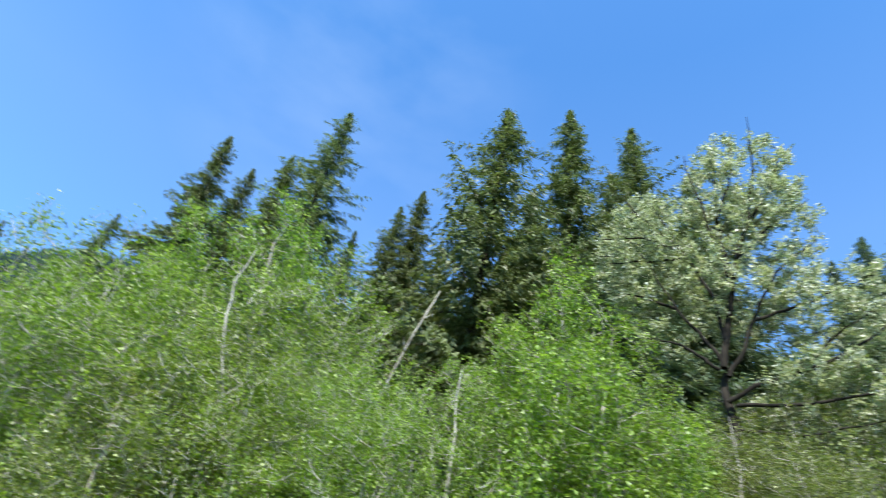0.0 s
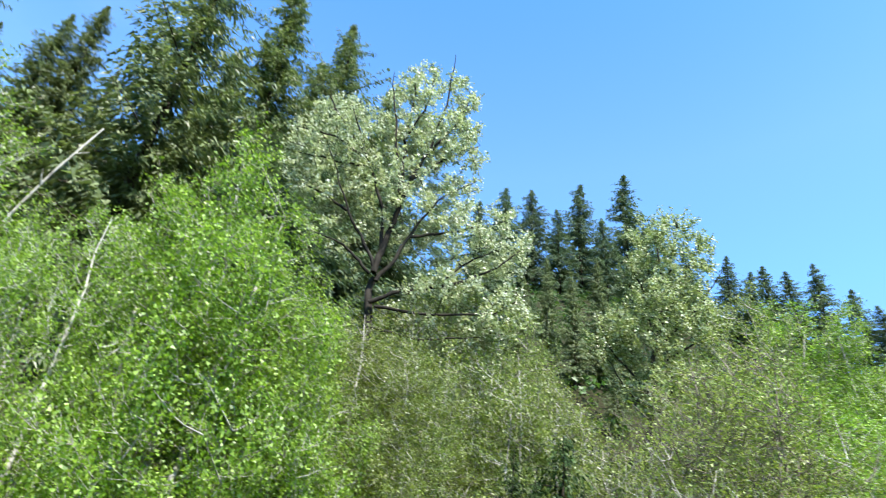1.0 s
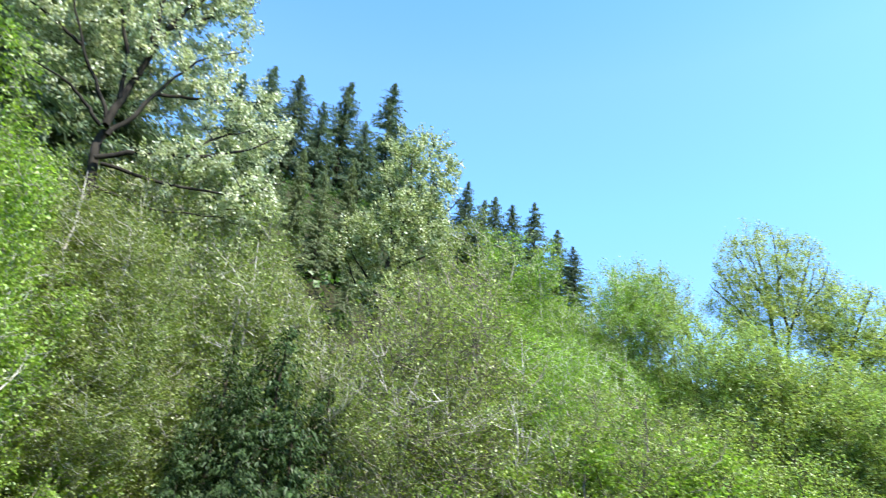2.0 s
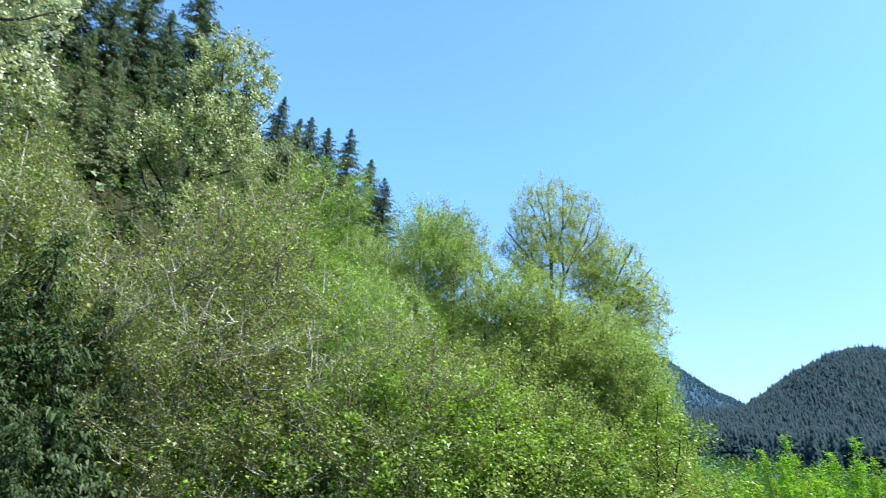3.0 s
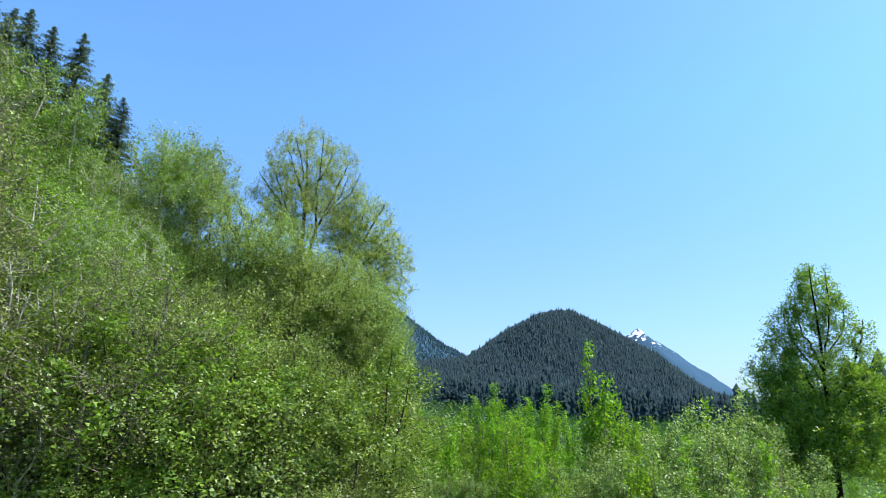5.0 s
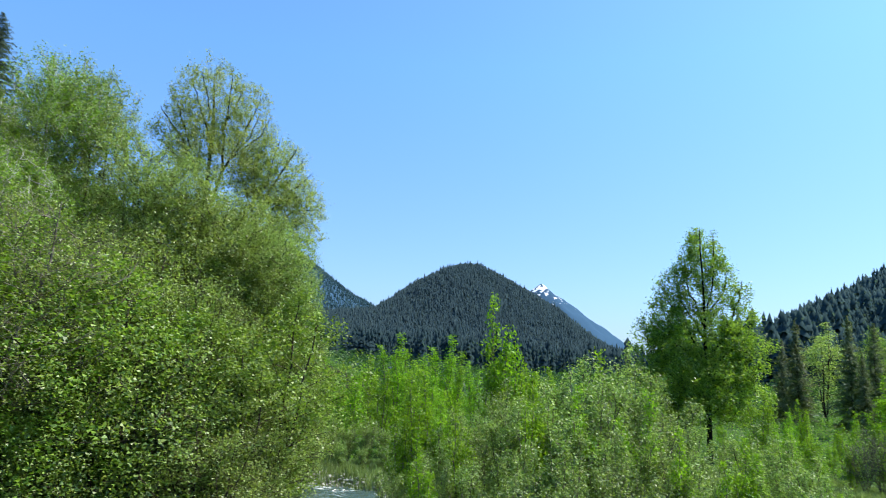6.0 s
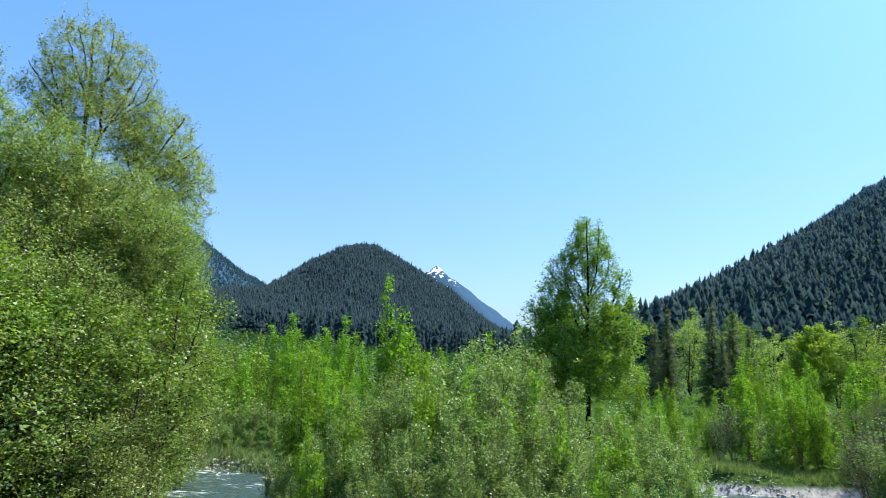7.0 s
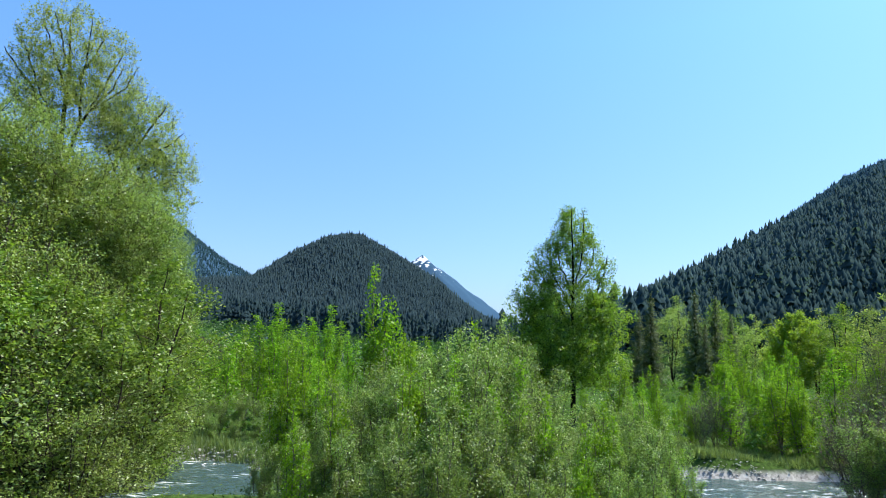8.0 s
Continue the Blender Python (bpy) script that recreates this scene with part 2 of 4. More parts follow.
    # raised bank underfoot
    z = z + 4.9 * (1 - smooth(3.0, 11.0, np.hypot(x, y + 2)))
    return z


def mesh_object(name, verts, faces, material, parent=None, label="", smooth_faces=False):
    """Arrays of points and of faces of one size become one mesh."""
    verts, faces = np.asarray(verts, np.float32), np.asarray(faces, np.int32)
    me = bpy.data.meshes.new(name)
    me.vertices.add(len(verts))
    me.vertices.foreach_set("co", verts.ravel())
    k = faces.shape[1]
    me.loops.add(faces.size)
    me.loops.foreach_set("vertex_index", faces.ravel())
    me.polygons.add(len(faces))
    me.polygons.foreach_set("loop_start", np.arange(0, faces.size, k, dtype=np.int32))
    me.polygons.foreach_set("loop_total", np.full(len(faces), k, np.int32))
    if smooth_faces:
        me.polygons.foreach_set("use_smooth", np.ones(len(faces), bool))
    me.update(calc_edges=True)
    me.materials.append(material)
    ob = new(name, me)
    if parent:
        ob.parent = parent
    return tagged(ob, label) if label else ob


def ground_material():
    m, n, l = mat("valley_floor")
    tc, geo = n.new("ShaderNodeTexCoord"), n.new("ShaderNodeNewGeometry")
    sep, nor = n.new("ShaderNodeSeparateXYZ"), n.new("ShaderNodeSeparateXYZ")
    l.new(geo.outputs["Position"], sep.inputs[0])
    l.new(geo.outputs["True Normal"], nor.inputs[0])
    big, small, pebble = n.new("ShaderNodeTexNoise"), n.new("ShaderNodeTexNoise"), n.new("ShaderNodeTexVoronoi")
    big.inputs["Scale"].default_value, small.inputs["Scale"].default_value, pebble.inputs["Scale"].default_value = 0.35, 4.0, 7.0
    small.inputs["Detail"].default_value = 6
    for t in (big, small, pebble):
        l.new(geo.outputs["Position"], t.inputs["Vector"])
    earth = ramp(n, [(0.3, (0.025, 0.04, 0.012)), (0.5, (0.045, 0.085, 0.016)), (0.7, (0.08, 0.14, 0.03))])
    l.new(small.outputs["Fac"], earth.inputs["Fac"])
    stones = ramp(n, [(0.0, (0.16, 0.15, 0.14)), (0.5, (0.32, 0.31, 0.29)), (1.0, (0.46, 0.45, 0.42))])
    l.new(pebble.outputs["Color"], stones.inputs["Fac"])
    low = n.new("ShaderNodeMapRange")
    low.inputs["From Min"].default_value, low.inputs["From Max"].default_value = 0.55, 0.25
    l.new(sep.outputs["Z"], low.inputs["Value"])
    mix = n.new("ShaderNodeMix")
    mix.data_type = "RGBA"
    l.new(low.outputs["Result"], mix.inputs["Factor"])
    l.new(earth.outputs["Color"], mix.inputs["A"])
    l.new(stones.outputs["Color"], mix.inputs["B"])
    wood = n.new("ShaderNodeMix")
    wood.data_type = "RGBA"
    litter = ramp(n, [(0.3, (0.012, 0.012, 0.007)), (0.5, (0.028, 0.026, 0.014)), (0.7, (0.03, 0.05, 0.015))])
    l.new(small.outputs["Fac"], litter.inputs["Fac"])
    climb = n.new("ShaderNodeMapRange")
    climb.inputs["From Min"].default_value, climb.inputs["From Max"].default_value = 1.2, 2.2
    l.new(sep.outputs["Z"], climb.inputs["Value"])
    l.new(climb.outputs["Result"], wood.inputs["Factor"])
    l.new(mix.outputs["Result"], wood.inputs["A"])
    l.new(litter.outputs["Color"], wood.inputs["B"])
    # snow lies high up, in patches
    patch = n.new("ShaderNodeTexNoise")
    patch.inputs["Scale"].default_value, patch.inputs["Detail"].default_value = 0.04, 9
    l.new(geo.outputs["Position"], patch.inputs["Vector"])
    lift = n.new("ShaderNodeMath")
    lift.operation, lift.inputs[1].default_value = "MULTIPLY_ADD", 700
    l.new(patch.outputs["Fac"], lift.inputs[0])
    l.new(sep.outputs["Z"], lift.inputs[2])
    cover = n.new("ShaderNodeMapRange")
    cover.inputs["From Min"].default_value, cover.inputs["From Max"].default_value = 872, 900
    l.new(lift.outputs["Value"], cover.inputs["Value"])
    snow = n.new("ShaderNodeMix")
    snow.data_type = "RGBA"
    snow.inputs["B"].default_value = (0.8, 0.82, 0.85, 1)
    peak = n.new("ShaderNodeMapRange")
    peak.inputs["From Min"].default_value, peak.inputs["From Max"].default_value = 3200, 3400
    l.new(sep.outputs["Y"], peak.inputs["Value"])
    both = n.new("ShaderNodeMath")
    both.operation = "MULTIPLY"
    l.new(cover.outputs["Result"], both.inputs[0])
    l.new(peak.outputs["Result"], both.inputs[1])
    l.new(both.outputs["Value"], snow.inputs["Factor"])
    # far land and peak fade to a blue base colour that stands for haze
    far_haze = n.new("ShaderNodeMix")
    far_haze.data_type = "RGBA"
    far_haze.inputs["B"].default_value = (0.040, 0.088, 0.140, 1)
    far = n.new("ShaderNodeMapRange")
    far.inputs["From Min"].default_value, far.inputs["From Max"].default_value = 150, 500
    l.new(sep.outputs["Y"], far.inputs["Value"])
    l.new(far.outputs["Result"], far_haze.inputs["Factor"])
    l.new(wood.outputs["Result"], far_haze.inputs["A"])
    l.new(far_haze.outputs["Result"], snow.inputs["A"])
    p, bump = n.new("ShaderNodeBsdfPrincipled"), n.new("ShaderNodeBump")
    p.inputs["Roughness"].default_value, p.inputs["Specular IOR Level"].default_value = 0.95, 0.05
    bump.inputs["Strength"].default_value = 0.6
    l.new(small.outputs["Fac"], bump.inputs["Height"])
    l.new(bump.outputs["Normal"], p.inputs["Normal"])
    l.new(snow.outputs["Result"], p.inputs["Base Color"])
    l.new(p.outputs["BSDF"], n.new("ShaderNodeOutputMaterial").inputs["Surface"])
    return m


def build_ground():
    radii = np.concatenate([[0.0, 0.0, 0.4], np.linspace(1.0, 80, 90), np.geomspace(81, 3900, 100), np.linspace(3950, 4450, 26), [4600, 4900]])
    turns = np.radians(np.concatenate([np.arange(-40, 42, 0.4), np.arange(42, 320, 2.5)]))
    rr, aa = np.meshgrid(radii[1:], turns, indexing="ij")
    x, y = rr * np.sin(aa), rr * np.cos(aa)
    z = ground(x, y)
    k = len(turns)
    verts = np.stack([x, y, z], -1).reshape(-1, 3)
    i, j = np.meshgrid(np.arange(len(radii) - 2), np.arange(k), indexing="ij")
    a, b = i * k + j, i * k + (j + 1) % k
    quads = np.stack([a, a + k, b + k, b], -1).reshape(-1, 4)
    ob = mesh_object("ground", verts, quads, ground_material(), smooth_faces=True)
    return tagged(ob, "earth, gravel and grass of a wooded mountain valley, far slopes tinted haze blue", "ground", kind="structure")


build_ground()


def water_material():
    m, n, l = mat("river_water")
    geo = n.new("ShaderNodeNewGeometry")
    mp = n.new("ShaderNodeMapping")
    mp.inputs["Scale"].default_value = (0.7, 1.6, 1)
    l.new(geo.outputs["Position"], mp.inputs["Vector"])
    chop, wide = n.new("ShaderNodeTexNoise"), n.new("ShaderNodeTexNoise")
    chop.inputs["Scale"].default_value, chop.inputs["Detail"].default_value = 2.4, 5
    wide.inputs["Scale"].default_value, wide.inputs["Detail"].default_value = 0.5, 3
    l.new(mp.outputs["Vector"], chop.inputs["Vector"])
    l.new(mp.outputs["Vector"], wide.inputs["Vector"])
    mul = n.new("ShaderNodeMath")
    mul.operation = "MULTIPLY"
    l.new(chop.outputs["Fac"], mul.inputs[0])
    l.new(wide.outputs["Fac"], mul.inputs[1])
    foam = ramp(n, [(0.27, (0.05, 0.085, 0.075)), (0.33, (0.16, 0.22, 0.21)), (0.38, (0.62, 0.65, 0.65))])
    l.new(mul.outputs["Value"], foam.inputs["Fac"])
    p, bump = n.new("ShaderNodeBsdfPrincipled"), n.new("ShaderNodeBump")
    p.inputs["Roughness"].default_value, p.inputs["IOR"].default_value = 0.12, 1.33
    bump.inputs["Strength"].default_value, bump.inputs["Distance"].default_value = 0.9, 0.25
    l.new(chop.outputs["Fac"], bump.inputs["Height"])
    l.new(bump.outputs["Normal"], p.inputs["Normal"])
    l.new(foam.outputs["Color"], p.inputs["Base Color"])
    l.new(p.outputs["BSDF"], n.new("ShaderNodeOutputMaterial").inputs["Surface"])
    return m


def build_river():
    xs = np.arange(-45, 110, 0.5)
    s = np.linspace(-1.2, 1.2, 25)
    xx, ss = np.meshgrid(xs, s, indexing="ij")
    yy = river_axis(xx) + ss * river_half(xx)
    zz = 0.035 * wavy(xx, yy, 0.45) + 0.03 * wavy(xx, yy, 0.9, 1.0)
    k = len(s)
    i, j = np.meshgrid(np.arange(len(xs) - 1), np.arange(k - 1), indexing="ij")
    a = i * k + j
    quads = np.stack([a, a + k, a + k + 1, a + 1], -1).reshape(-1, 4)
    ob = mesh_object("river", np.stack([xx, yy, zz], -1).reshape(-1, 3), quads, water_material(), smooth_faces=True)
    tagged(ob, "shallow clear river running over stones with white riffles", "river", kind="structure")


build_river()

# ---- trees ----


def tubes(lines):
    """One mesh out of tapered bent rods; each line is its points, its radii and its number of sides."""
    verts, faces, base = [], [], 0
    for pts, rad, sides in lines:
        turn = np.arange(sides) * 2 * np.pi / sides
        pts = np.asarray(pts, float)
        way = np.gradient(pts, axis=0)
        way /= np.linalg.norm(way, axis=1, keepdims=True) + 1e-9
        ref = np.array([1.0, 0.2, 0.1]) if abs(way[0][2]) > 0.7 else np.array([0.1, 0.2, 1.0])
        one = np.cross(way, ref)
        one /= np.linalg.norm(one, axis=1, keepdims=True) + 1e-9
        two = np.cross(way, one)
        ring = pts[:, None] + np.asarray(rad)[:, None, None] * (np.cos(turn)[None, :, None] * one[:, None] + np.sin(turn)[None, :, None] * two[:, None])
        verts.append(ring.reshape(-1, 3))
        k = len(pts)
        i, j = np.meshgrid(np.arange(k - 1), np.arange(sides), indexing="ij")
        a, b = base + i * sides + j, base + i * sides + (j + 1) % sides
        faces.append(np.stack([a, b, b + sides, a + sides], -1).reshape(-1, 4))
        base += k * sides
    return np.concatenate(verts), np.concatenate(faces)


def leaves(rng, anchors, count, size, loose, up=0.3, slim=0.8, corners=3):
    """Leaves strewn round the twigs: pointed (3 corners) or folded along the rib (4 corners)."""
    p = anchors[rng.integers(0, len(anchors), count)] + np.clip(rng.normal(0, loose, (count, 3)), -1.7 * loose, 1.7 * loose)
    nrm = rng.normal(0, 1, (count, 3)) + np.array([0, 0, up])
    nrm /= np.linalg.norm(nrm, axis=1, keepdims=True)
    a = np.cross(nrm, rng.normal(0, 1, (count, 3)))
    a /= np.linalg.norm(a, axis=1, keepdims=True)
    b = np.cross(nrm, a)
    s = size * rng.uniform(0.6, 1.35, (count, 1))
    lift = nrm * s * 0.14
    if corners == 3:
        verts = np.stack([p + a * s * 0.62, p - a * s * 0.38 + b * s * slim * 0.5, p - a * s * 0.38 - b * s * slim * 0.5], 1)
    else:
        verts = np.stack([p - a * s * 0.5, p + b * s * slim * 0.45 + lift, p + a * s * 0.5, p - b * s * slim * 0.45 + lift], 1)
    return verts.reshape(-1, 3), np.arange(count * corners).reshape(-1, corners)


def bend(p, way, length, up, steps, rng, wild=0.12):
    """The points of a branch that starts at p and curves upward."""
    pts, way = [p], way / np.linalg.norm(way)
    for _ in range(steps):
        way = way + np.array([0, 0, up]) / steps + rng.normal(0, wild, 3)
        way = way / np.linalg.norm(way)
        pts.append(pts[-1] + way * length / steps)
    return np.array(pts), way


def along(line, q):
    f = np.linspace(0, 1, len(line))
    return np.array([np.interp(q, f, line[:, c]) for c in range(3)])


def leafy(root, rng, mains, leaf_count, leaf, leaf_mat, bark, rise=0.35, loose=0.28, sub=7, corners=3, up=0.35, twig_wood=True, reach_out=(0.2, 0.42), low=0.2, cone=False,
          wild=0.8, lift=0.1, inner=0.3, leaf_up=0.4, twig=0.4):
    """Stems (points, radius at the foot, where the limbs begin, number of limbs, their reach) grow limbs, twigs and leaves."""
    branch_lines, twigs = [], []
    for s, (line, r0, start, limbs, reach, tip) in enumerate(mains):
        f = np.linspace(0, 1, len(line))
        v, fa = tubes([(line, r0 * ((1 - f) ** 0.8 * (1 - tip) + tip) + 0.01, 7)])
        mesh_object("trunk" if s == 0 else "limb", v, fa, bark, root, smooth_faces=True)
        for i in range(limbs):
            q = start + (0.985 - start) * ((i + rng.uniform(0.1, 0.9)) / limbs)
            v = (q - start) / (1 - start)
            wide = math.sin(math.pi * (0.14 + 0.86 * v) ** 0.85)
            if cone:
                wide = (1 - v) ** 0.7
            length = reach * max(low, wide) * rng.uniform(0.6, 1.15)
            around = i * 2.399 + rng.uniform(-0.6, 0.6) + s
            el = rise + 0.45 * v + rng.uniform(-0.25, 0.25)
            way = np.array([math.cos(around) * math.cos(el), math.sin(around) * math.cos(el), math.sin(el)])
            pts, end = bend(along(line, q), way, length, up, 6, rng)
            rr = max(0.012, min(r0 * ((1 - q) ** 0.8) * 0.55 + 0.01, length * 0.016))
            branch_lines.append((pts[::2], np.linspace(rr, 0.008, 4), 4 if r0 > 0.15 else 3))
            twigs.append(pts[3:])
            for _ in range(max(3, int(sub * length / reach + 1))):
                w = rng.uniform(inner, 1.0)
                at = pts[min(6, int(w * 6))]
                way2 = end + rng.normal(0, wild, 3) + np.array([0, 0, lift])
                pts2, _ = bend(at, way2, length * rng.uniform(*reach_out) + 0.3, 0.2, 3, rng, 0.2)
                if twig_wood:
                    branch_lines.append((pts2[::3], np.linspace(max(0.008, rr * twig), 0.006, 2), 3))
                twigs.append(pts2[1:])
                twigs.append(0.5 * (pts2[1:] + pts2[:-1]))
    v, fa = tubes(branch_lines)
    tagged(mesh_object("branchwork", v, fa, bark, root), kind="stuff")
    v, fa = leaves(rng, np.concatenate(twigs), leaf_count, leaf, loose, leaf_up, corners=corners)
    mesh_object("crown", v, fa, leaf_mat, root)
    return root


def broadleaf(name, seed, height, spread, start, limbs, leaf_count, leaf, leaf_mat, bark, label, category="tree",
              stems=1, splay=0.12, girth=0.012, group="", **more):
    """A leafy tree or bush with one stem or several."""
    rng = np.random.default_rng(seed)
    mains = []
    for s in range(stems):
        turn = s * 2.4 + rng.uniform(0, 1)
        h = height * (1 if s == 0 else rng.uniform(0.72, 0.97))
        out = np.array([math.cos(turn), math.sin(turn)]) * (splay if stems > 1 else 0) * (0.5 if s == 0 else 1)
        k = 12
        f = np.linspace(0, 1, k)
        wob = np.cumsum(rng.normal(0, 0.010 * h, (k, 2)), axis=0)
        line = np.zeros((k, 3))
        line[:, 2] = f * h
        line[:, :2] = wob * f[:, None] + out[None] * (f ** 0.8)[:, None] * h
        line[0, 2] = -0.6
        mains.append((line, girth * 0.8 * h / (1 + 0.12 * (stems - 1)), start, max(4, limbs // stems), spread, 0.02))
    root = tagged(new(name), label, category, group)
    leafy(root, rng, mains, leaf_count, leaf, leaf_mat, bark, **more)
    root["tall"] = height
    return root


def fill_crown(root, rng, mains, lobes, ends, leaf_count, leaf, leaf_mat, bark, sprig=0.6, sprigs=3, loose=0.12, rise=0.5, shell=0.35, corners=3, slim=0.8, leaf_up=0.4, wood=1.0):
    """Main stems (points, radius at the foot, radius at the tip, where the limbs begin) branch until their twigs fill
    the crown's lobes (place, half sizes) evenly; each new branch may carry the next."""
    nodes = []
    for s, (line, r0, tip, start) in enumerate(mains):
        f = np.linspace(0, 1, len(line))
        v, fa = tubes([(line, (r0 - tip) * (1 - f) ** 0.8 + tip, 7)])
        mesh_object("trunk" if s == 0 else "limb", v, fa, bark, root, smooth_faces=True)
        q = np.linspace(start, 1, 16)
        nodes.append(np.stack([np.interp(q, f, line[:, c]) for c in range(3)], -1))
    nodes = np.concatenate(nodes)
    room = np.array([half[0] * half[1] * half[2] for _, half in lobes]) ** 0.8
    pick = rng.choice(len(lobes), ends, p=room / room.sum())
    d = rng.normal(0, 1, (ends, 3))
    d /= np.linalg.norm(d, axis=1, keepdims=True)
    centre, half = np.array([c for c, _ in lobes], float)[pick], np.array([h for _, h in lobes], float)[pick]
    goals = centre + d * half * (rng.uniform(shell ** 3, 1, (ends, 1)) ** (1 / 3))
    near = np.array([np.min(np.linalg.norm(nodes - g, axis=1)) for g in goals])
    store_nodes, lines, anchors = np.zeros((len(nodes) + 5 * ends, 3)), [], []
    store_nodes[:len(nodes)], k = nodes, len(nodes)
    ease = np.linspace(0, 1, 6)[:, None]
    for g in goals[np.argsort(near)]:
        gap = store_nodes[:k] - g
        cost = np.linalg.norm(gap, axis=1) + 1.3 * np.maximum(0, gap[:, 2] + 0.45 * np.linalg.norm(gap[:, :2], axis=1))
        foot = store_nodes[int(cost.argmin())]
        far = np.linalg.norm(g - foot) + 1e-6
        knee = 0.5 * (foot + g) + np.array([0, 0, -0.14 * far]) + rng.normal(0, 0.08 * far, 3)
        pts = (1 - ease) ** 2 * foot + 2 * ease * (1 - ease) * knee + ease ** 2 * g
        store_nodes[k:k + 5] = pts[1:]
        k += 5
        lines.append((pts[[0, 2, 3, 5]], wood * np.linspace(min(0.06, 0.010 + 0.011 * far), 0.007, 4), 3))
        anchors.append(pts[3:])
        for _ in range(sprigs):
            at = pts[rng.integers(2, 6)]
            way = (g - foot) / far * 0.7 + rng.normal(0, 0.6, 3) + np.array([0, 0, rise])
            tip = at + way / np.linalg.norm(way) * sprig * rng.uniform(0.4, 1.3)
            lines.append((np.stack([at, tip]), wood * np.array([0.009, 0.005]), 3))
            anchors.append(at + (tip - at) * np.array([[0.35], [0.6], [0.85], [1.0]]))
    v, fa = tubes(lines)
    tagged(mesh_object("branchwork", v, fa, bark, root), kind="stuff")
    v, fa = leaves(rng, np.concatenate(anchors), leaf_count, leaf, loose, leaf_up, slim=slim, corners=corners)
    mesh_object("crown", v, fa, leaf_mat, root)
    return root


def shaped(name, seed, height, stems, lobes, ends, leaf_count, leaf, leaf_mat, bark, label, depth=0.12, behind=0.0, **more):
    """A tree whose main stems are drawn: each is its radius, where its limbs begin and a few (across, up) places; lobes are (across, up, half width, half height)."""
    rng = np.random.default_rng(seed)
    mains = []
    for r0, start, places in stems:
        places = np.array(places, float)
        k = 14
        f, g = np.linspace(0, 1, k), np.linspace(0, 1, len(places))
        line = np.zeros((k, 3))
        line[:, 0], line[:, 2] = np.interp(f, g, places[:, 0]), np.interp(f, g, places[:, 1])
        line[:, 1] = rng.uniform(-1, 1) * depth * np.abs(line[:, 2] - max(places[0, 1], 5))
        line[1:, :2] += rng.normal(0, 0.05, (k - 1, 2))
        mains.append((line, r0, 0.7 * r0 if start >= 0.7 else 0.02, start))
    root = tagged(new(name), label, "tree")
    fill_crown(root, rng, mains, [((x, behind, z), (w, 0.8 * w, h)) for x, z, w, h in lobes], ends, leaf_count, leaf, leaf_mat, bark, **more)
    root["tall"] = height
    return root


def alder(seed, height, wide, ends, leaf_count, leaf, leaf_mat, bark, label, stems=3, splay=0.14, cone=False, low=0.12, **more):
    """An alder with several stems and a lumpy crown; cone: it narrows upwards."""
    rng = np.random.default_rng(seed)
    mains, k = [], 12
    f = np.linspace(0, 1, k)
    for s in range(stems):
        turn = s * 2.4 + rng.uniform(0, 1)
        h = height * (0.95 if s == 0 else rng.uniform(0.7, 0.92))
        out = np.array([math.cos(turn), math.sin(turn)]) * splay * (0.4 if s == 0 else 1)
        line = np.zeros((k, 3))
        line[:, 2] = f * h
        line[:, :2] = np.cumsum(rng.normal(0, 0.010 * h, (k, 2)), axis=0) * f[:, None] + out * (f ** 0.8)[:, None] * h
        line[0, 2] = -0.6
        mains.append((line, 0.010 * h, 0.015, max(0.08, low)))
    lobes = []
    for i in range(11):
        q = low + (0.93 - low) * (i + rng.uniform(0.2, 0.8)) / 11
        body = (1 - q) ** 0.75 * 1.25 + 0.14 if cone else 0.45 + 0.75 * math.sin(math.pi * min(1, 0.12 + 0.8 * q))
        size = wide * body * rng.uniform(0.75, 1.05)
        turn, off = rng.uniform(0, 6.28), size * rng.uniform(0.1, 0.45)
        tall = min(height * rng.uniform(0.10, 0.16), height * (1.0 - q) + 0.3)
        lobes.append(((off * math.cos(turn), off * math.sin(turn), q * height), (size * 0.8, size * 0.8, tall)))
    root = tagged(new("alder_tree"), label, "tree", G_ALDER)
    fill_crown(root, rng, mains, lobes, ends, leaf_count, leaf, leaf_mat, bark, **more)
    root["tall"] = height
    return root


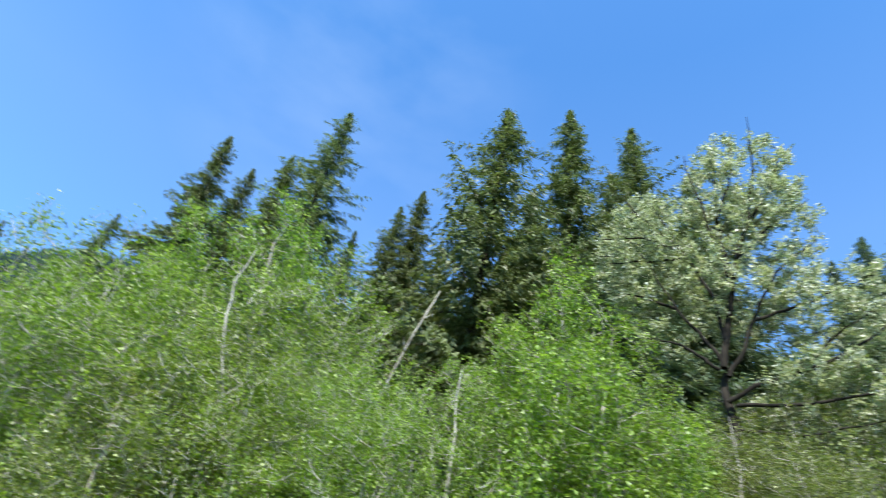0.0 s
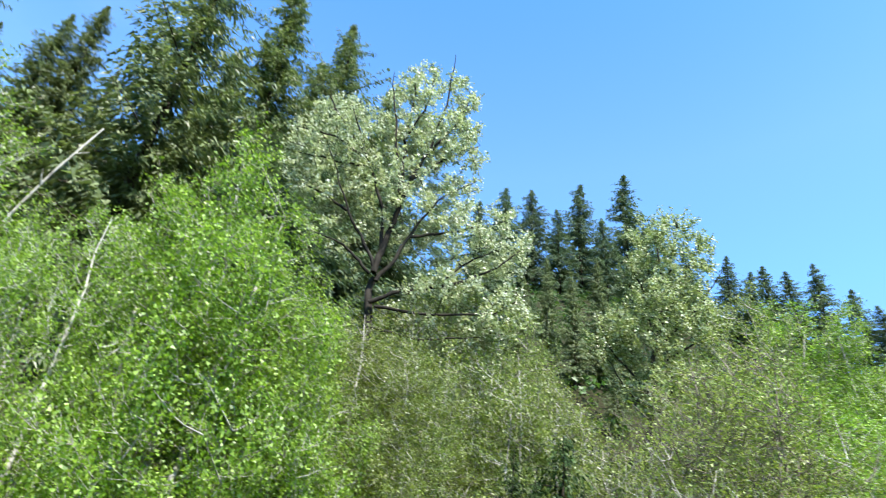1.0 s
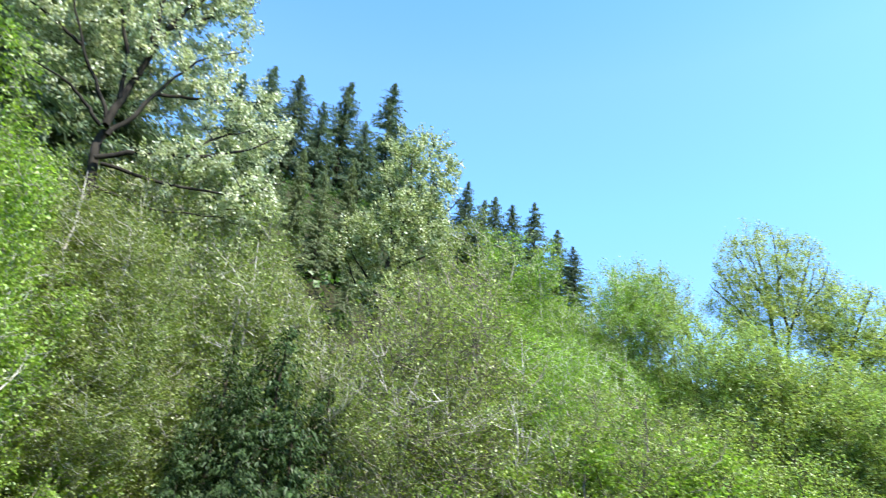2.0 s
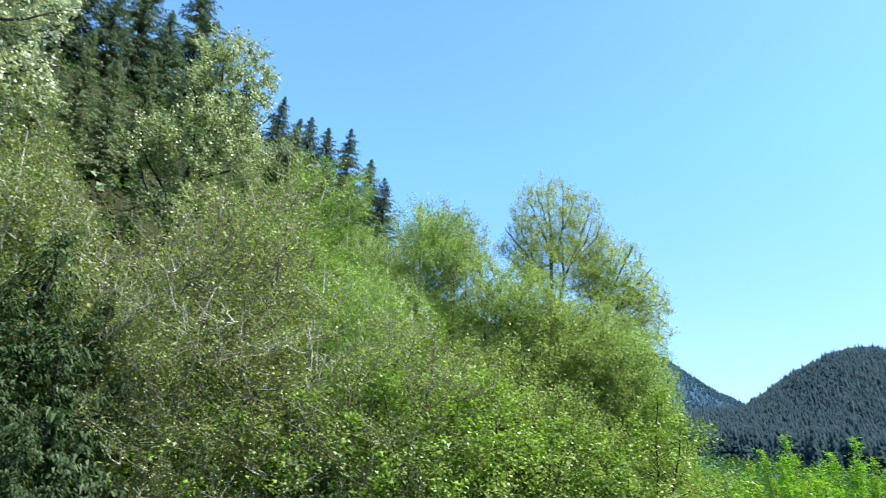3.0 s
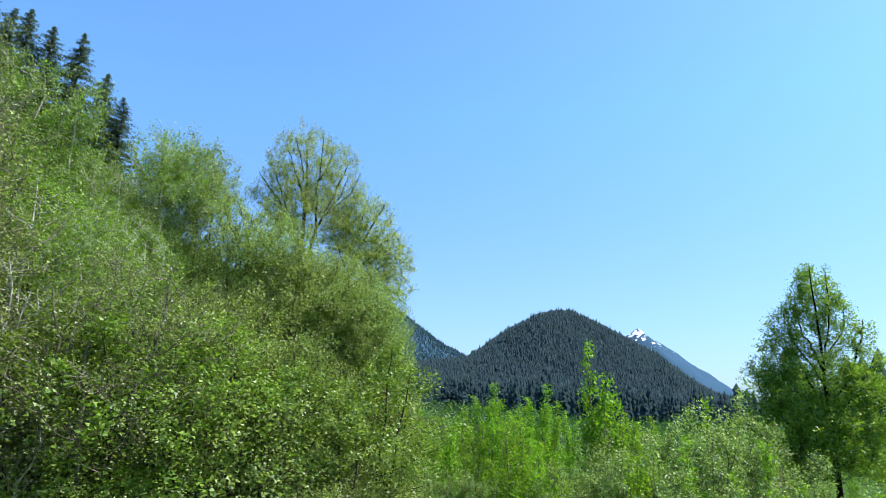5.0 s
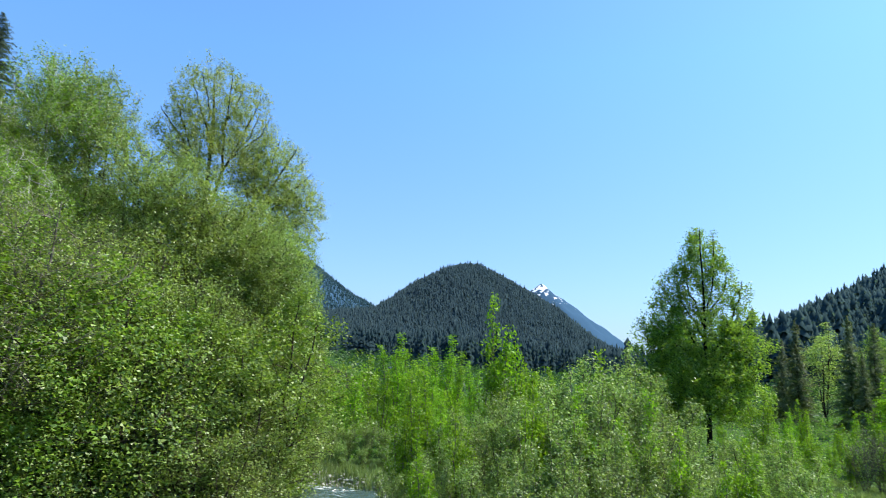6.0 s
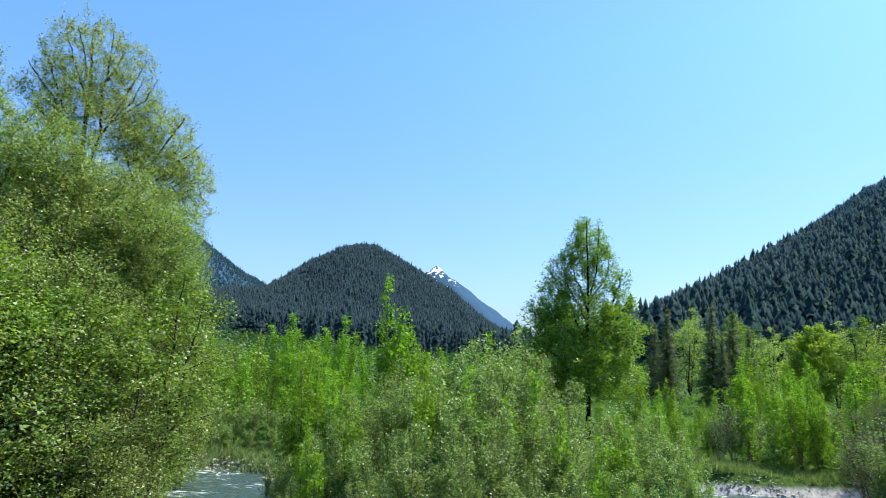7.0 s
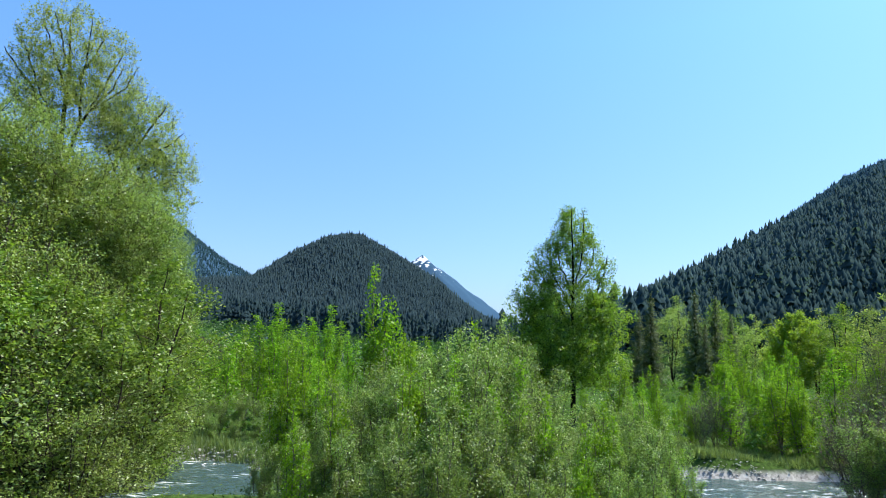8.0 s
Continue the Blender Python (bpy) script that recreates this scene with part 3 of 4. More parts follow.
def conifer(name, seed, height, radius, start, whorls, sprays, label, needle, group="", ragged=0.25, size=0.8, thick=0.24):
    """A fir or hemlock: straight trunk and tiers of drooping sprays of needles."""
    rng = np.random.default_rng(seed)
    f = np.linspace(0, 1, 12)
    trunk = np.zeros((12, 3))
    trunk[:, 2] = f * height
    trunk[:, :2] = np.cumsum(rng.normal(0, 0.004 * height, (12, 2)), axis=0) * f[:, None]
    trunk[0, 2] = -1.0
    lines = []
    pos, ways, scale = [], [], []
    for i in range(whorls):
        q = start + (1.0 - start) * (i + rng.uniform(0, 1)) / whorls
        v = (q - start) / (1 - start)
        reach = radius * ((1 - v) ** 0.75 * (0.55 + 0.45 * min(1, v * 6 + 0.3)) + 0.01)
        root = along(trunk, q)
        for b in range(rng.integers(5, 8)):
            if rng.uniform() < ragged * 0.4:
                continue
            around = rng.uniform(0, 2 * np.pi)
            length = reach * rng.uniform(1 - 1.6 * ragged, 1 + ragged) * (0.82 + 0.26 * math.sin(3 * around + 21 * v + seed) + 0.2 * math.sin(37 * v))
            el = 0.25 * v + rng.uniform(-0.25, 0.15)
            way = np.array([math.cos(around) * math.cos(el), math.sin(around) * math.cos(el), math.sin(el)])
            pts, end = bend(root, way, length, -0.35 + 0.3 * v, 4, rng, 0.05)
            if b < 1 and length > 1.2:
                lines.append((pts[::2], np.linspace(0.02 + 0.008 * length, 0.008, 3), 3))
            k = max(3, int(sprays * (0.3 + length / radius)))
            w = rng.uniform(0.02, 1.0, k) ** 0.75
            at = np.stack([np.interp(w * 4, np.arange(5), pts[:, c]) for c in range(3)], -1)
            side = np.cross(end, [0, 0, 1.0])
            sgn = rng.choice([-1.0, 1.0], k)[:, None]
            d = end[None] * 0.8 + side[None] * sgn * rng.uniform(0.2, 1.0, (k, 1)) + np.array([0, 0, -0.55]) + rng.normal(0, 0.3, (k, 3))
            pos.append(at + rng.normal(0, 0.12, at.shape))
            ways.append(d / np.linalg.norm(d, axis=1, keepdims=True))
            scale.append(np.full(k, 0.36 + 0.70 * (1 - v) ** 0.55))
    p, a = np.concatenate(pos), np.concatenate(ways)
    s = np.concatenate(scale)[:, None] * size * rng.uniform(0.6, 1.3, (len(p), 1))
    b = np.cross(a, np.array([0, 0, 1.0]) + rng.normal(0, 0.6, a.shape))
    b /= np.linalg.norm(b, axis=1, keepdims=True) + 1e-9
    hang = np.array([0, 0, -0.32])
    verts = np.stack([p + b * s * thick, p + a * s * 1.1 + hang * s * 1.5, p - b * s * thick + a * s * 0.1], 1).reshape(-1, 3)
    root = tagged(new(name), label, "tree", group)
    v, fa = tubes([(trunk, 0.011 * height * (1 - f) + 0.02, 7)])
    mesh_object("trunk", v, fa, BARK_BROWN, root, smooth_faces=True)
    v, fa = tubes(lines)
    tagged(mesh_object("branchwork", v, fa, BARK_BROWN, root), kind="stuff")
    mesh_object("crown", verts, np.arange(len(verts)).reshape(-1, 3), needle, root)
    root["tall"] = height
    return root



def spot(az, far):
    x, y = far * math.sin(radians(az)), far * math.cos(radians(az))
    return x, y, float(ground(x, y))


def plant(tree, az, far, top, wide=1.0, turn=None, lean=0.0, tag=None):
    """A copy of a tree at a bearing and distance, grown until its tip stands at that angle over the horizon."""
    x, y, z = spot(az, far)
    tall = max(1.5, (EYE + far * math.tan(radians(top)) - z) * 1.03)
    k = tall / tree["tall"]
    turn = random.uniform(0, 360) if turn is None else turn
    m = pose(x, y, z, 0, lean, turn) @ Matrix.Diagonal((k * wide, k * wide, k, 1))
    ob = copy_thing(tree, m)
    return tagged(ob, tag) if tag else ob


def store(tree):
    """The pattern of a kind of tree is taken away once its copies stand."""
    for o in (*tree.children_recursive, tree):
        bpy.data.objects.remove(o)


G_ALDER, G_CON, G_POP, G_BUSH = "alders on the river bank", "conifers on the hillside", "young poplars", "willow bushes"
alders = [alder(10 + i, 20, 5.2, 700, (34000, 40000, 40000)[i], 0.12, ALDER_OLIVE, BARK_GREY, "alder with grey-white stems and fresh spring leaves",
                stems=(3, 2, 4)[i], loose=0.24, sprig=0.7) for i in range(3)]
bright = [alder(20 + i, 20, 5.4, 800, 60000, 0.12, ALDER_BRIGHT, BARK_GREY, "young alder with dense bright green leaves",
                stems=2, splay=0.06, cone=True, low=0.06, loose=0.22, sprig=0.7, sprigs=4) for i in range(2)]
fresh = [alder(14 + i, 20, 5.2, 700, 42000, 0.12, ALDER_BRIGHT, BARK_WHITE, "alder with white stems and vivid green new leaves",
               stems=3, loose=0.24, sprig=0.8, sprigs=4) for i in range(2)]
thicket = [alder(30 + i, 16, 4.8, 700, 27000, 0.09, THICKET, (BARK_TWIG, BARK_GREY)[i], "sparse grey-stemmed alder with small opening leaves",
                 stems=5, splay=0.2, low=0.06, loose=0.24, sprig=1.0, sprigs=4, wood=1.15) for i in range(2)]
dense = [alder(35 + i, 20, 6.4, 1000, 62000, 0.135, ALDER, BARK_BROWN, "dense alder overhanging the river with fresh leaves",
               stems=3, splay=0.12, low=0.05, loose=0.19, sprig=0.9, sprigs=4) for i in range(2)]
skirt = [alder(45 + i, 14, 5.4, 1000, 54000, 0.105, ALDER, BARK_BROWN, "low spreading alder leaning over the water",
               stems=4, splay=0.2, cone=True, low=0.04, loose=0.2, sprig=0.9, sprigs=4, rise=0.2) for i in range(2)]
brush = [alder(55 + i, 6.5, 3.0, 420, 9500, 0.12, ALDER, BARK_BROWN, "low alder bush hanging over the water",
               stems=6, splay=0.3, low=0.05, loose=0.17, sprig=0.6, rise=0.2) for i in range(2)]
filler = [broadleaf("alder_tree", 37 + i, 16, 5.0, 0.05, 50, 10500, 0.18, (ALDER, ALDER_BRIGHT)[i], BARK_BROWN, "leafy alder in the thicket behind the river",
                    stems=3, splay=0.15, group=G_ALDER, reach_out=(0.25, 0.55), twig_wood=False) for i in range(2)]
bare = [broadleaf("willow_bush", 48 + i, 6, 2.6, 0.05, 90, 1500, 0.10, WILLOW, BARK_TWIG, "grey-brown leafless bush on the river flat",
                  "bush", stems=12, splay=0.26, rise=0.8, girth=0.007, group="bare bushes", sub=9, twig=0.8, lift=0.6, wild=0.5) for i in range(1)]
firs = [conifer("conifer_tree", 40 + i, 40, (7.6, 6.8, 8.2)[i], 0.08, 120, 95, "tall dark green hemlock on the steep slope", NEEDLE, G_CON, (0.2, 0.26, 0.28)[i], 0.42, 0.21) for i in range(3)]
hemlocks = [conifer("conifer_tree", 58 + i, 12, 3.8, 0.03, 50, 36, "young hemlock below the bank, shade coloured into its needles", HEMLOCK_SHADED, G_CON, 0.3, 0.26) for i in range(2)]
spires = [conifer("conifer_tree", 50 + i, 28, 5.2, 0.05, 84, 58, "slender dark fir standing on the ridge", NEEDLE_DARK, G_CON, 0.25, 0.44, 0.19) for i in range(2)]
poplars = [broadleaf("poplar_sapling", 60 + i, 10, 2.4, 0.04, 50, 3700, 0.155, POPLAR, BARK_TWIG, "slim young poplar with bright green leaves",
                     rise=0.6, up=0.8, group=G_POP, loose=0.19, sub=6, twig_wood=False, stems=3, splay=0.08, cone=True, low=0.14, reach_out=(0.35, 0.7), wild=0.35, lift=1.0) for i in range(3)]
near_willows = [broadleaf("willow_bush", 75 + i, 7, 2.0, 0.1, 60, 12500, 0.078, WILLOW, BARK_TWIG, "upright willow bush with small silvery green leaves",
                          "bush", stems=6, splay=0.15, rise=0.8, up=0.6, girth=0.006, group=G_BUSH, loose=0.12, sub=5, wild=0.45, lift=0.7, low=0.35) for i in range(3)]

# great pale cottonwood with its forked trunk and long low limb
PALE_TRUNK = (
    (0.27, 0.9, ((0.4, -1), (0.6, 6), (0.5, 13.3), (0.2, 14.8), (0.3, 16.0))),
    (0.19, 0.75, ((0.3, 16.0), (0.6, 17.7), (0.9, 19.2), (1.2, 20.6), (1.6, 22.6))),
    (0.11, 0.3, ((0.2, 16.4), (-0.3, 17.5), (-1.1, 18.6), (-1.7, 19.7), (-2.5, 21.4), (-3.6, 24.0))),
    (0.12, 0.4, ((0.5, 17.6), (0.3, 20.1), (-0.2, 21.4), (-1.0, 23.4), (-2.0, 25.9), (-2.9, 28.4))),
    (0.13, 0.35, ((0.5, 15.5), (1.2, 16.8), (2.0, 18.6), (2.5, 19.8), (3.5, 21.6), (5.6, 23.2))),
    (0.13, 0.45, ((0.3, 14.2), (1.6, 15.0), (3.6, 15.5), (5.2, 16.2), (6.4, 16.9), (7.5, 17.7), (9.0, 19.2))))
PALE_CROWN = (
    (0.10, 0.25, ((1.1, 21.5), (0.5, 25.0), (-0.1, 28.0), (-0.5, 30.6))),
    (0.11, 0.25, ((1.2, 22.0), (1.0, 26.0), (1.2, 29.0), (1.2, 32.6))),
    (0.12, 0.25, ((1.6, 22.6), (2.5, 24.8), (3.2, 28.2), (3.5, 32.7))),
    (0.10, 0.25, ((2.5, 24.8), (4.0, 27.7), (5.0, 30.6))),
    (0.10, 0.25, ((1.7, 22.6), (3.4, 24.7), (5.8, 26.6))),
    (0.08, 0.25, ((0.9, 25.5), (2.0, 28.4), (2.4, 31.6))))
PALE_SIDES = (
    (0.09, 0.2, ((-1.0, 23.4), (-3.1, 25.0), (-5.6, 25.2))),
    (0.09, 0.2, ((-1.7, 19.7), (-3.2, 20.5), (-4.6, 21.2))),
    (0.09, 0.2, ((-1.4, 24.2), (-3.4, 26.6), (-4.2, 28.2))),
    (0.08, 0.2, ((-0.9, 23), (-2.8, 23), (-5.2, 23.2))),
    (0.10, 0.2, ((0.1, 15.9), (-1.4, 17.3), (-3.2, 17.9))))
PALE_LOW = (
    (0.10, 0.2, ((2.0, 18.6), (4.3, 19.4), (7.2, 20.6))),
    (0.10, 0.2, ((0.6, 14.0), (3.5, 14.0), (7.1, 14.6), (9.0, 16.3))),
    (0.10, 0.2, ((0.6, 12.8), (3.2, 12.5), (6.4, 13.2))),
    (0.08, 0.2, ((3.6, 15.5), (5.4, 17.6), (7.2, 18.8))))
PALE_LOBES = ((-2.7, 24.6, 3.7, 4.4), (2.6, 29.3, 3.5, 4.2), (3.2, 25.5, 3.4, 3.4), (1.6, 21.2, 4.4, 2.8), (6.2, 19.3, 3.5, 2.8), (-2.6, 18.7, 1.9, 1.6), (5.4, 15.0, 4.0, 2.0), (-3.2, 21.4, 2.4, 2.2))
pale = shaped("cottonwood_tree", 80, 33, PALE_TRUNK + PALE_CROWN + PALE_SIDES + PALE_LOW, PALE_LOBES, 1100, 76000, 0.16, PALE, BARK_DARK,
    "tall cottonwood with pale silvery leaves and a dark forked trunk", behind=1.2, loose=0.13, sprig=0.6, corners=4)
pale_small = shaped("cottonwood_tree", 81, 28, (
    (0.28, 0.55, ((-1.6, -1), (-1.0, 8.7), (-0.5, 11.4), (0.0, 14.3), (0.6, 18.0), (1.4, 21.2), (2.5, 25.2), (3.1, 28.0))),
    (0.10, 0.25, ((0.6, 18.0), (0.1, 22.2), (-0.8, 25.0))),
    (0.10, 0.25, ((0.9, 19.2), (3.1, 23.5), (4.4, 26.8))),
    (0.10, 0.25, ((0.6, 17.7), (3.8, 21.0), (5.2, 23.0))),
    (0.09, 0.25, ((0.0, 14.8), (-2.2, 17.9), (-3.0, 20.6))),
    (0.10, 0.25, ((0.3, 16.4), (3.0, 18.2), (5.0, 18.9))),
    (0.08, 0.25, ((1.4, 21.2), (1.4, 25.3), (1.4, 27.2))),
    (0.08, 0.25, ((-0.1, 13.8), (-1.2, 14.8), (-2.4, 17.3))),
    (0.08, 0.25, ((-0.1, 13.8), (1.7, 15.3), (4.0, 16.2)))),
    ((2.0, 24.2, 3.2, 3.7), (1.4, 19.2, 4.0, 3.4), (-1.9, 18.2, 1.5, 2.8), (1.4, 14.6, 3.0, 2.0)), 600, 36000, 0.165, PALE_GREEN, BARK_DARK,
    "leaning cottonwood with pale silvery leaves beside dark conifers", rise=0.9, loose=0.13, sprig=0.8, corners=4)
BUD_TRUNK = (
    (0.24, 0.5, ((0.2, -1), (0.0, 8), (0.0, 14.7), (0.1, 17.1), (0.0, 20.9), (-0.2, 23.9), (-0.4, 25.2))),
    (0.13, 0.35, ((0.2, 11), (0.6, 14.8), (1.3, 17.1), (2.0, 18.3), (3.0, 19.8), (3.3, 21.5))),
    (0.10, 0.3, ((1.0, 15.9), (0.8, 19.9), (1.0, 22.2), (1.0, 24.4))),
    (0.11, 0.3, ((0.0, 14.2), (-1.2, 16.9), (-2.2, 18.6), (-3.2, 19.9), (-3.9, 20.8))),
    (0.08, 0.25, ((-0.5, 16.2), (-1.5, 18.1), (-2.4, 20.4), (-2.9, 21.7))))
BUD_SIDES = (
    (0.08, 0.25, ((0.1, 18.0), (-1.1, 21.2), (-1.8, 23.2))),
    (0.08, 0.25, ((1.4, 17.3), (2.8, 20.9), (3.4, 22.7))),
    (0.07, 0.25, ((1.7, 17.6), (3.7, 19.9), (4.4, 21.7))),
    (0.06, 0.25, ((0.0, 20.3), (-0.8, 22.6), (-1.2, 24.0))),
    (0.06, 0.25, ((0.8, 19.9), (1.8, 22.6), (2.1, 23.9))),
    (0.07, 0.25, ((-0.1, 15.0), (-1.8, 16.5), (-3.2, 17.9))))
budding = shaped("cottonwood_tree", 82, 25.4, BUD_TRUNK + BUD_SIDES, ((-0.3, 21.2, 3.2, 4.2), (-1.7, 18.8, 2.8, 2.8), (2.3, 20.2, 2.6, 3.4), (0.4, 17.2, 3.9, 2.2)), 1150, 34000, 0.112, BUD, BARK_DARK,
    "open-crowned cottonwood with dark limbs and few yellow-green leaves", rise=1.0, loose=0.15, sprig=0.6, sprigs=3, wood=0.6)
budding_low = shaped("cottonwood_tree", 84, 20.2, (
    (0.17, 0.5, ((3.2, -1), (3.5, 12.2), (3.6, 14.4), (3.6, 16.6), (3.8, 18.8), (3.9, 20.0))),
    (0.10, 0.25, ((3.5, 12), (5.1, 16.0), (6.1, 18.0), (6.6, 18.9))),
    (0.08, 0.25, ((3.6, 14.0), (4.7, 17.3), (5.2, 19.7))),
    (0.09, 0.25, ((3.5, 11.8), (6.2, 15.0), (7.9, 17.0))),
    (0.09, 0.25, ((3.5, 11.4), (6.8, 13.8), (8.9, 14.2))),
    (0.08, 0.25, ((3.5, 10.6), (7.0, 11.7), (8.8, 11.4))),
    (0.07, 0.25, ((3.5, 13.4), (2.6, 15.9), (2.2, 17.1)))),
    ((5.0, 16.6, 2.7, 3.2), (6.8, 14.0, 2.6, 2.4), (7.4, 11.9, 1.9, 1.2), (3.4, 16.0, 2.0, 2.6), (4.6, 13.4, 3.2, 2.4)), 900, 32000, 0.115, BUD, BARK_DARK,
    "spreading cottonwood with yellow-green young leaves", rise=0.7, loose=0.16, sprig=0.7)
LONE_TRUNK = (
    (0.24, 0.12, ((0.1, -1), (0.0, 4.0), (0.0, 8.3), (0.0, 12.9), (-0.2, 18.4))),
    (0.09, 0.2, ((0.0, 7.4), (-1.7, 10.9), (-2.9, 12.9), (-3.4, 14.5))),
    (0.09, 0.2, ((0.1, 7.4), (1.7, 10.3), (2.7, 12.9), (2.9, 14.2))),
    (0.08, 0.2, ((0.1, 11.2), (0.8, 14.6), (0.9, 17.8))),
    (0.08, 0.2, ((-0.1, 10.6), (-1.3, 14.0), (-1.4, 16.8))))
LONE_SIDES = (
    (0.07, 0.2, ((0.1, 11.2), (1.5, 13.4), (1.9, 15.7))),
    (0.08, 0.2, ((0.0, 3.6), (-2.3, 6.0), (-4.3, 8.2), (-4.6, 10.3))),
    (0.08, 0.2, ((0.0, 4.6), (1.9, 7.6), (3.4, 9.6))),
    (0.08, 0.2, ((0.0, 2.9), (-2.6, 4.4), (-5.0, 7.4))),
    (0.08, 0.2, ((0.0, 3.2), (2.0, 5.2), (3.9, 7.2))),
    (0.08, 0.2, ((0.0, 6.6), (-2.2, 9.4), (-4.0, 11.8))),
    (0.08, 0.2, ((0.0, 6.4), (1.9, 9.0), (3.3, 11.3))),
    (0.07, 0.2, ((-0.1, 9.5), (-2.0, 13.0), (-2.3, 15.0))))
LONE_LOBES = ((-0.1, 14.6, 2.1, 4.0), (-3.1, 11.6, 1.5, 3.2), (2.6, 11.0, 1.4, 3.2), (-0.4, 9.0, 4.0, 3.0), (-0.8, 6.0, 4.6, 2.8), (0.6, 4.6, 4.4, 2.2), (-3.7, 8.8, 2.2, 2.8), (3.0, 8.4, 2.0, 2.8), (-0.2, 16.0, 1.5, 2.6), (-2.0, 13.6, 1.2, 2.4), (1.5, 13.4, 1.2, 2.6))
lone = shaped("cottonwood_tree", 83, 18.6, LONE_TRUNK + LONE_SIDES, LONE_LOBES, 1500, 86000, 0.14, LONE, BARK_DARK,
    "dark green poplar standing alone above the bushes", rise=0.9, loose=0.19, sprig=0.6, depth=0.3)
# white-stemmed alders, bare below, in front of the bank
white = shaped("alder_tree", 85, 21.3, (
    (0.10, 0.55, ((-1.0, -1), (-1.6, 6), (-2.2, 11.7), (-2.6, 14.1), (-3.6, 17.6), (-3.9, 19.3), (-3.6, 21.2))),
    (0.11, 0.55, ((0.0, -1), (-0.3, 6), (-0.4, 12.1), (-0.5, 14.7), (-0.8, 16.7), (-0.8, 19.4), (-0.9, 21.3))),
    (0.09, 0.5, ((0.3, -1), (0.4, 7), (0.2, 13.0), (-0.1, 15.6), (-0.2, 17.3), (0.0, 19.4))),
    (0.06, 0.4, ((-2.6, 14.1), (-3.0, 16.4), (-2.6, 19.6)))),
    ((-3.2, 19.4, 2.2, 2.0), (-0.6, 19.6, 2.0, 1.8), (-0.5, 14.5, 3.5, 3.5)), 260, 7000, 0.13, ALDER, BARK_WHITE,
    "alder clump with bare white stems and sparse fresh leaves", loose=0.18, sprig=0.9)
white_low = shaped("alder_tree", 86, 17, (
    (0.085, 0.5, ((-5.2, -1), (-6.0, 7), (-6.2, 12.4), (-6.8, 14.9), (-7.2, 17.0))),
    (0.09, 0.5, ((-4.8, -1), (-5.6, 8), (-6.1, 13.6), (-6.4, 16.2))),
    (0.085, 0.5, ((-6.8, -1), (-8.0, 6), (-8.4, 10.5), (-8.9, 13.4), (-10.2, 15.4))),
    (0.08, 0.5, ((-5.6, -1), (-6.4, 7), (-6.0, 11.9), (-5.2, 14.5)))),
    ((-7.2, 15.4, 3.2, 1.6), (-6.4, 12.0, 4.0, 2.4)), 260, 5000, 0.13, ALDER, BARK_WHITE,
    "alder clump with bare white stems and sparse fresh leaves", loose=0.18, sprig=1.0, rise=0.1)


def plant_as_grown(tree, az, far):
    """A tree that keeps its own size, its drawn side turned square to the bearing."""
    x, y, z = spot(az, far)
    return copy_thing(tree, pose(x, y, z, 0, 0, -az))


for tree, az, far in ((pale, -95, 30), (pale_small, -67.5, 40), (budding, -32.5, 50), (budding_low, -32.5, 50.5), (lone, 11.7, 56), (white, -134, 25), (white_low, -134, 25)):
    plant_as_grown(tree, az, far)

# conifers: bearing, distance, height of the tip over the horizon
for az, far, top in ((-163, 60, 26), (-156, 56, 30.5), (-150, 58, 40.4), (-146.5, 62, 38.8), (-143, 60, 41), (-139.5, 60, 46.4), (-134, 66, 37), (-127, 56, 42.2), (-129.5, 57, 40),
                     (-119.3, 52, 50.4), (-114, 60, 44), (-109.2, 56, 50.3), (-105, 62, 45), (-101.5, 58, 49.2), (-96, 64, 44), (-124, 60, 38), (-116, 50, 38)):
    plant(firs[int(far + az) % 3], az, far, top, 1.12)
for az, far, top in ((-84, 105, 36), (-81.1, 110, 37.4), (-78, 110, 37.2), (-75.3, 105, 35.2), (-73.1, 112, 37.5), (-70.6, 105, 34.4), (-68.4, 112, 37.7), (-66.6, 100, 33.1), (-63, 95, 31),
                     (-59.7, 90, 29.7), (-57.9, 88, 28.3), (-56.6, 90, 28.6), (-54.8, 88, 27.9), (-52.6, 90, 27.9), (-50.4, 84, 25.6), (-48.7, 82, 24)):
    plant(spires[int(far * 7 + az) % 2], az, far, top, 1.6 if az > -60 else 1.45)
for i in range(28):
    az = -166 + 4.2 * i + random.uniform(-1, 1)
    far = random.uniform(44, 70) if az < -84 else random.uniform(56, 98)
    roof = float(np.interp(az, [-165, -150, -140, -128, -118, -110, -95, -82, -70, -62, -50], [20, 31, 37, 33, 40, 42, 40, 33, 31, 29, 22]))
    plant(random.choice(spires), az, far, roof - random.uniform(0, 9), 1.6)

for az, far, top in ((-82, 60, 31), (-79, 58, 29), (-76.5, 62, 31), (-74, 58, 29.5), (-71.5, 60, 30.5), (-69, 58, 27), (-75, 48, 20), (-71, 46, 17), (-80, 46, 18), (-66, 62, 27), (-62, 64, 25), (-70.5, 51, 23)):
    plant(firs[int(far + az) % 3], az, far, top, 0.95)

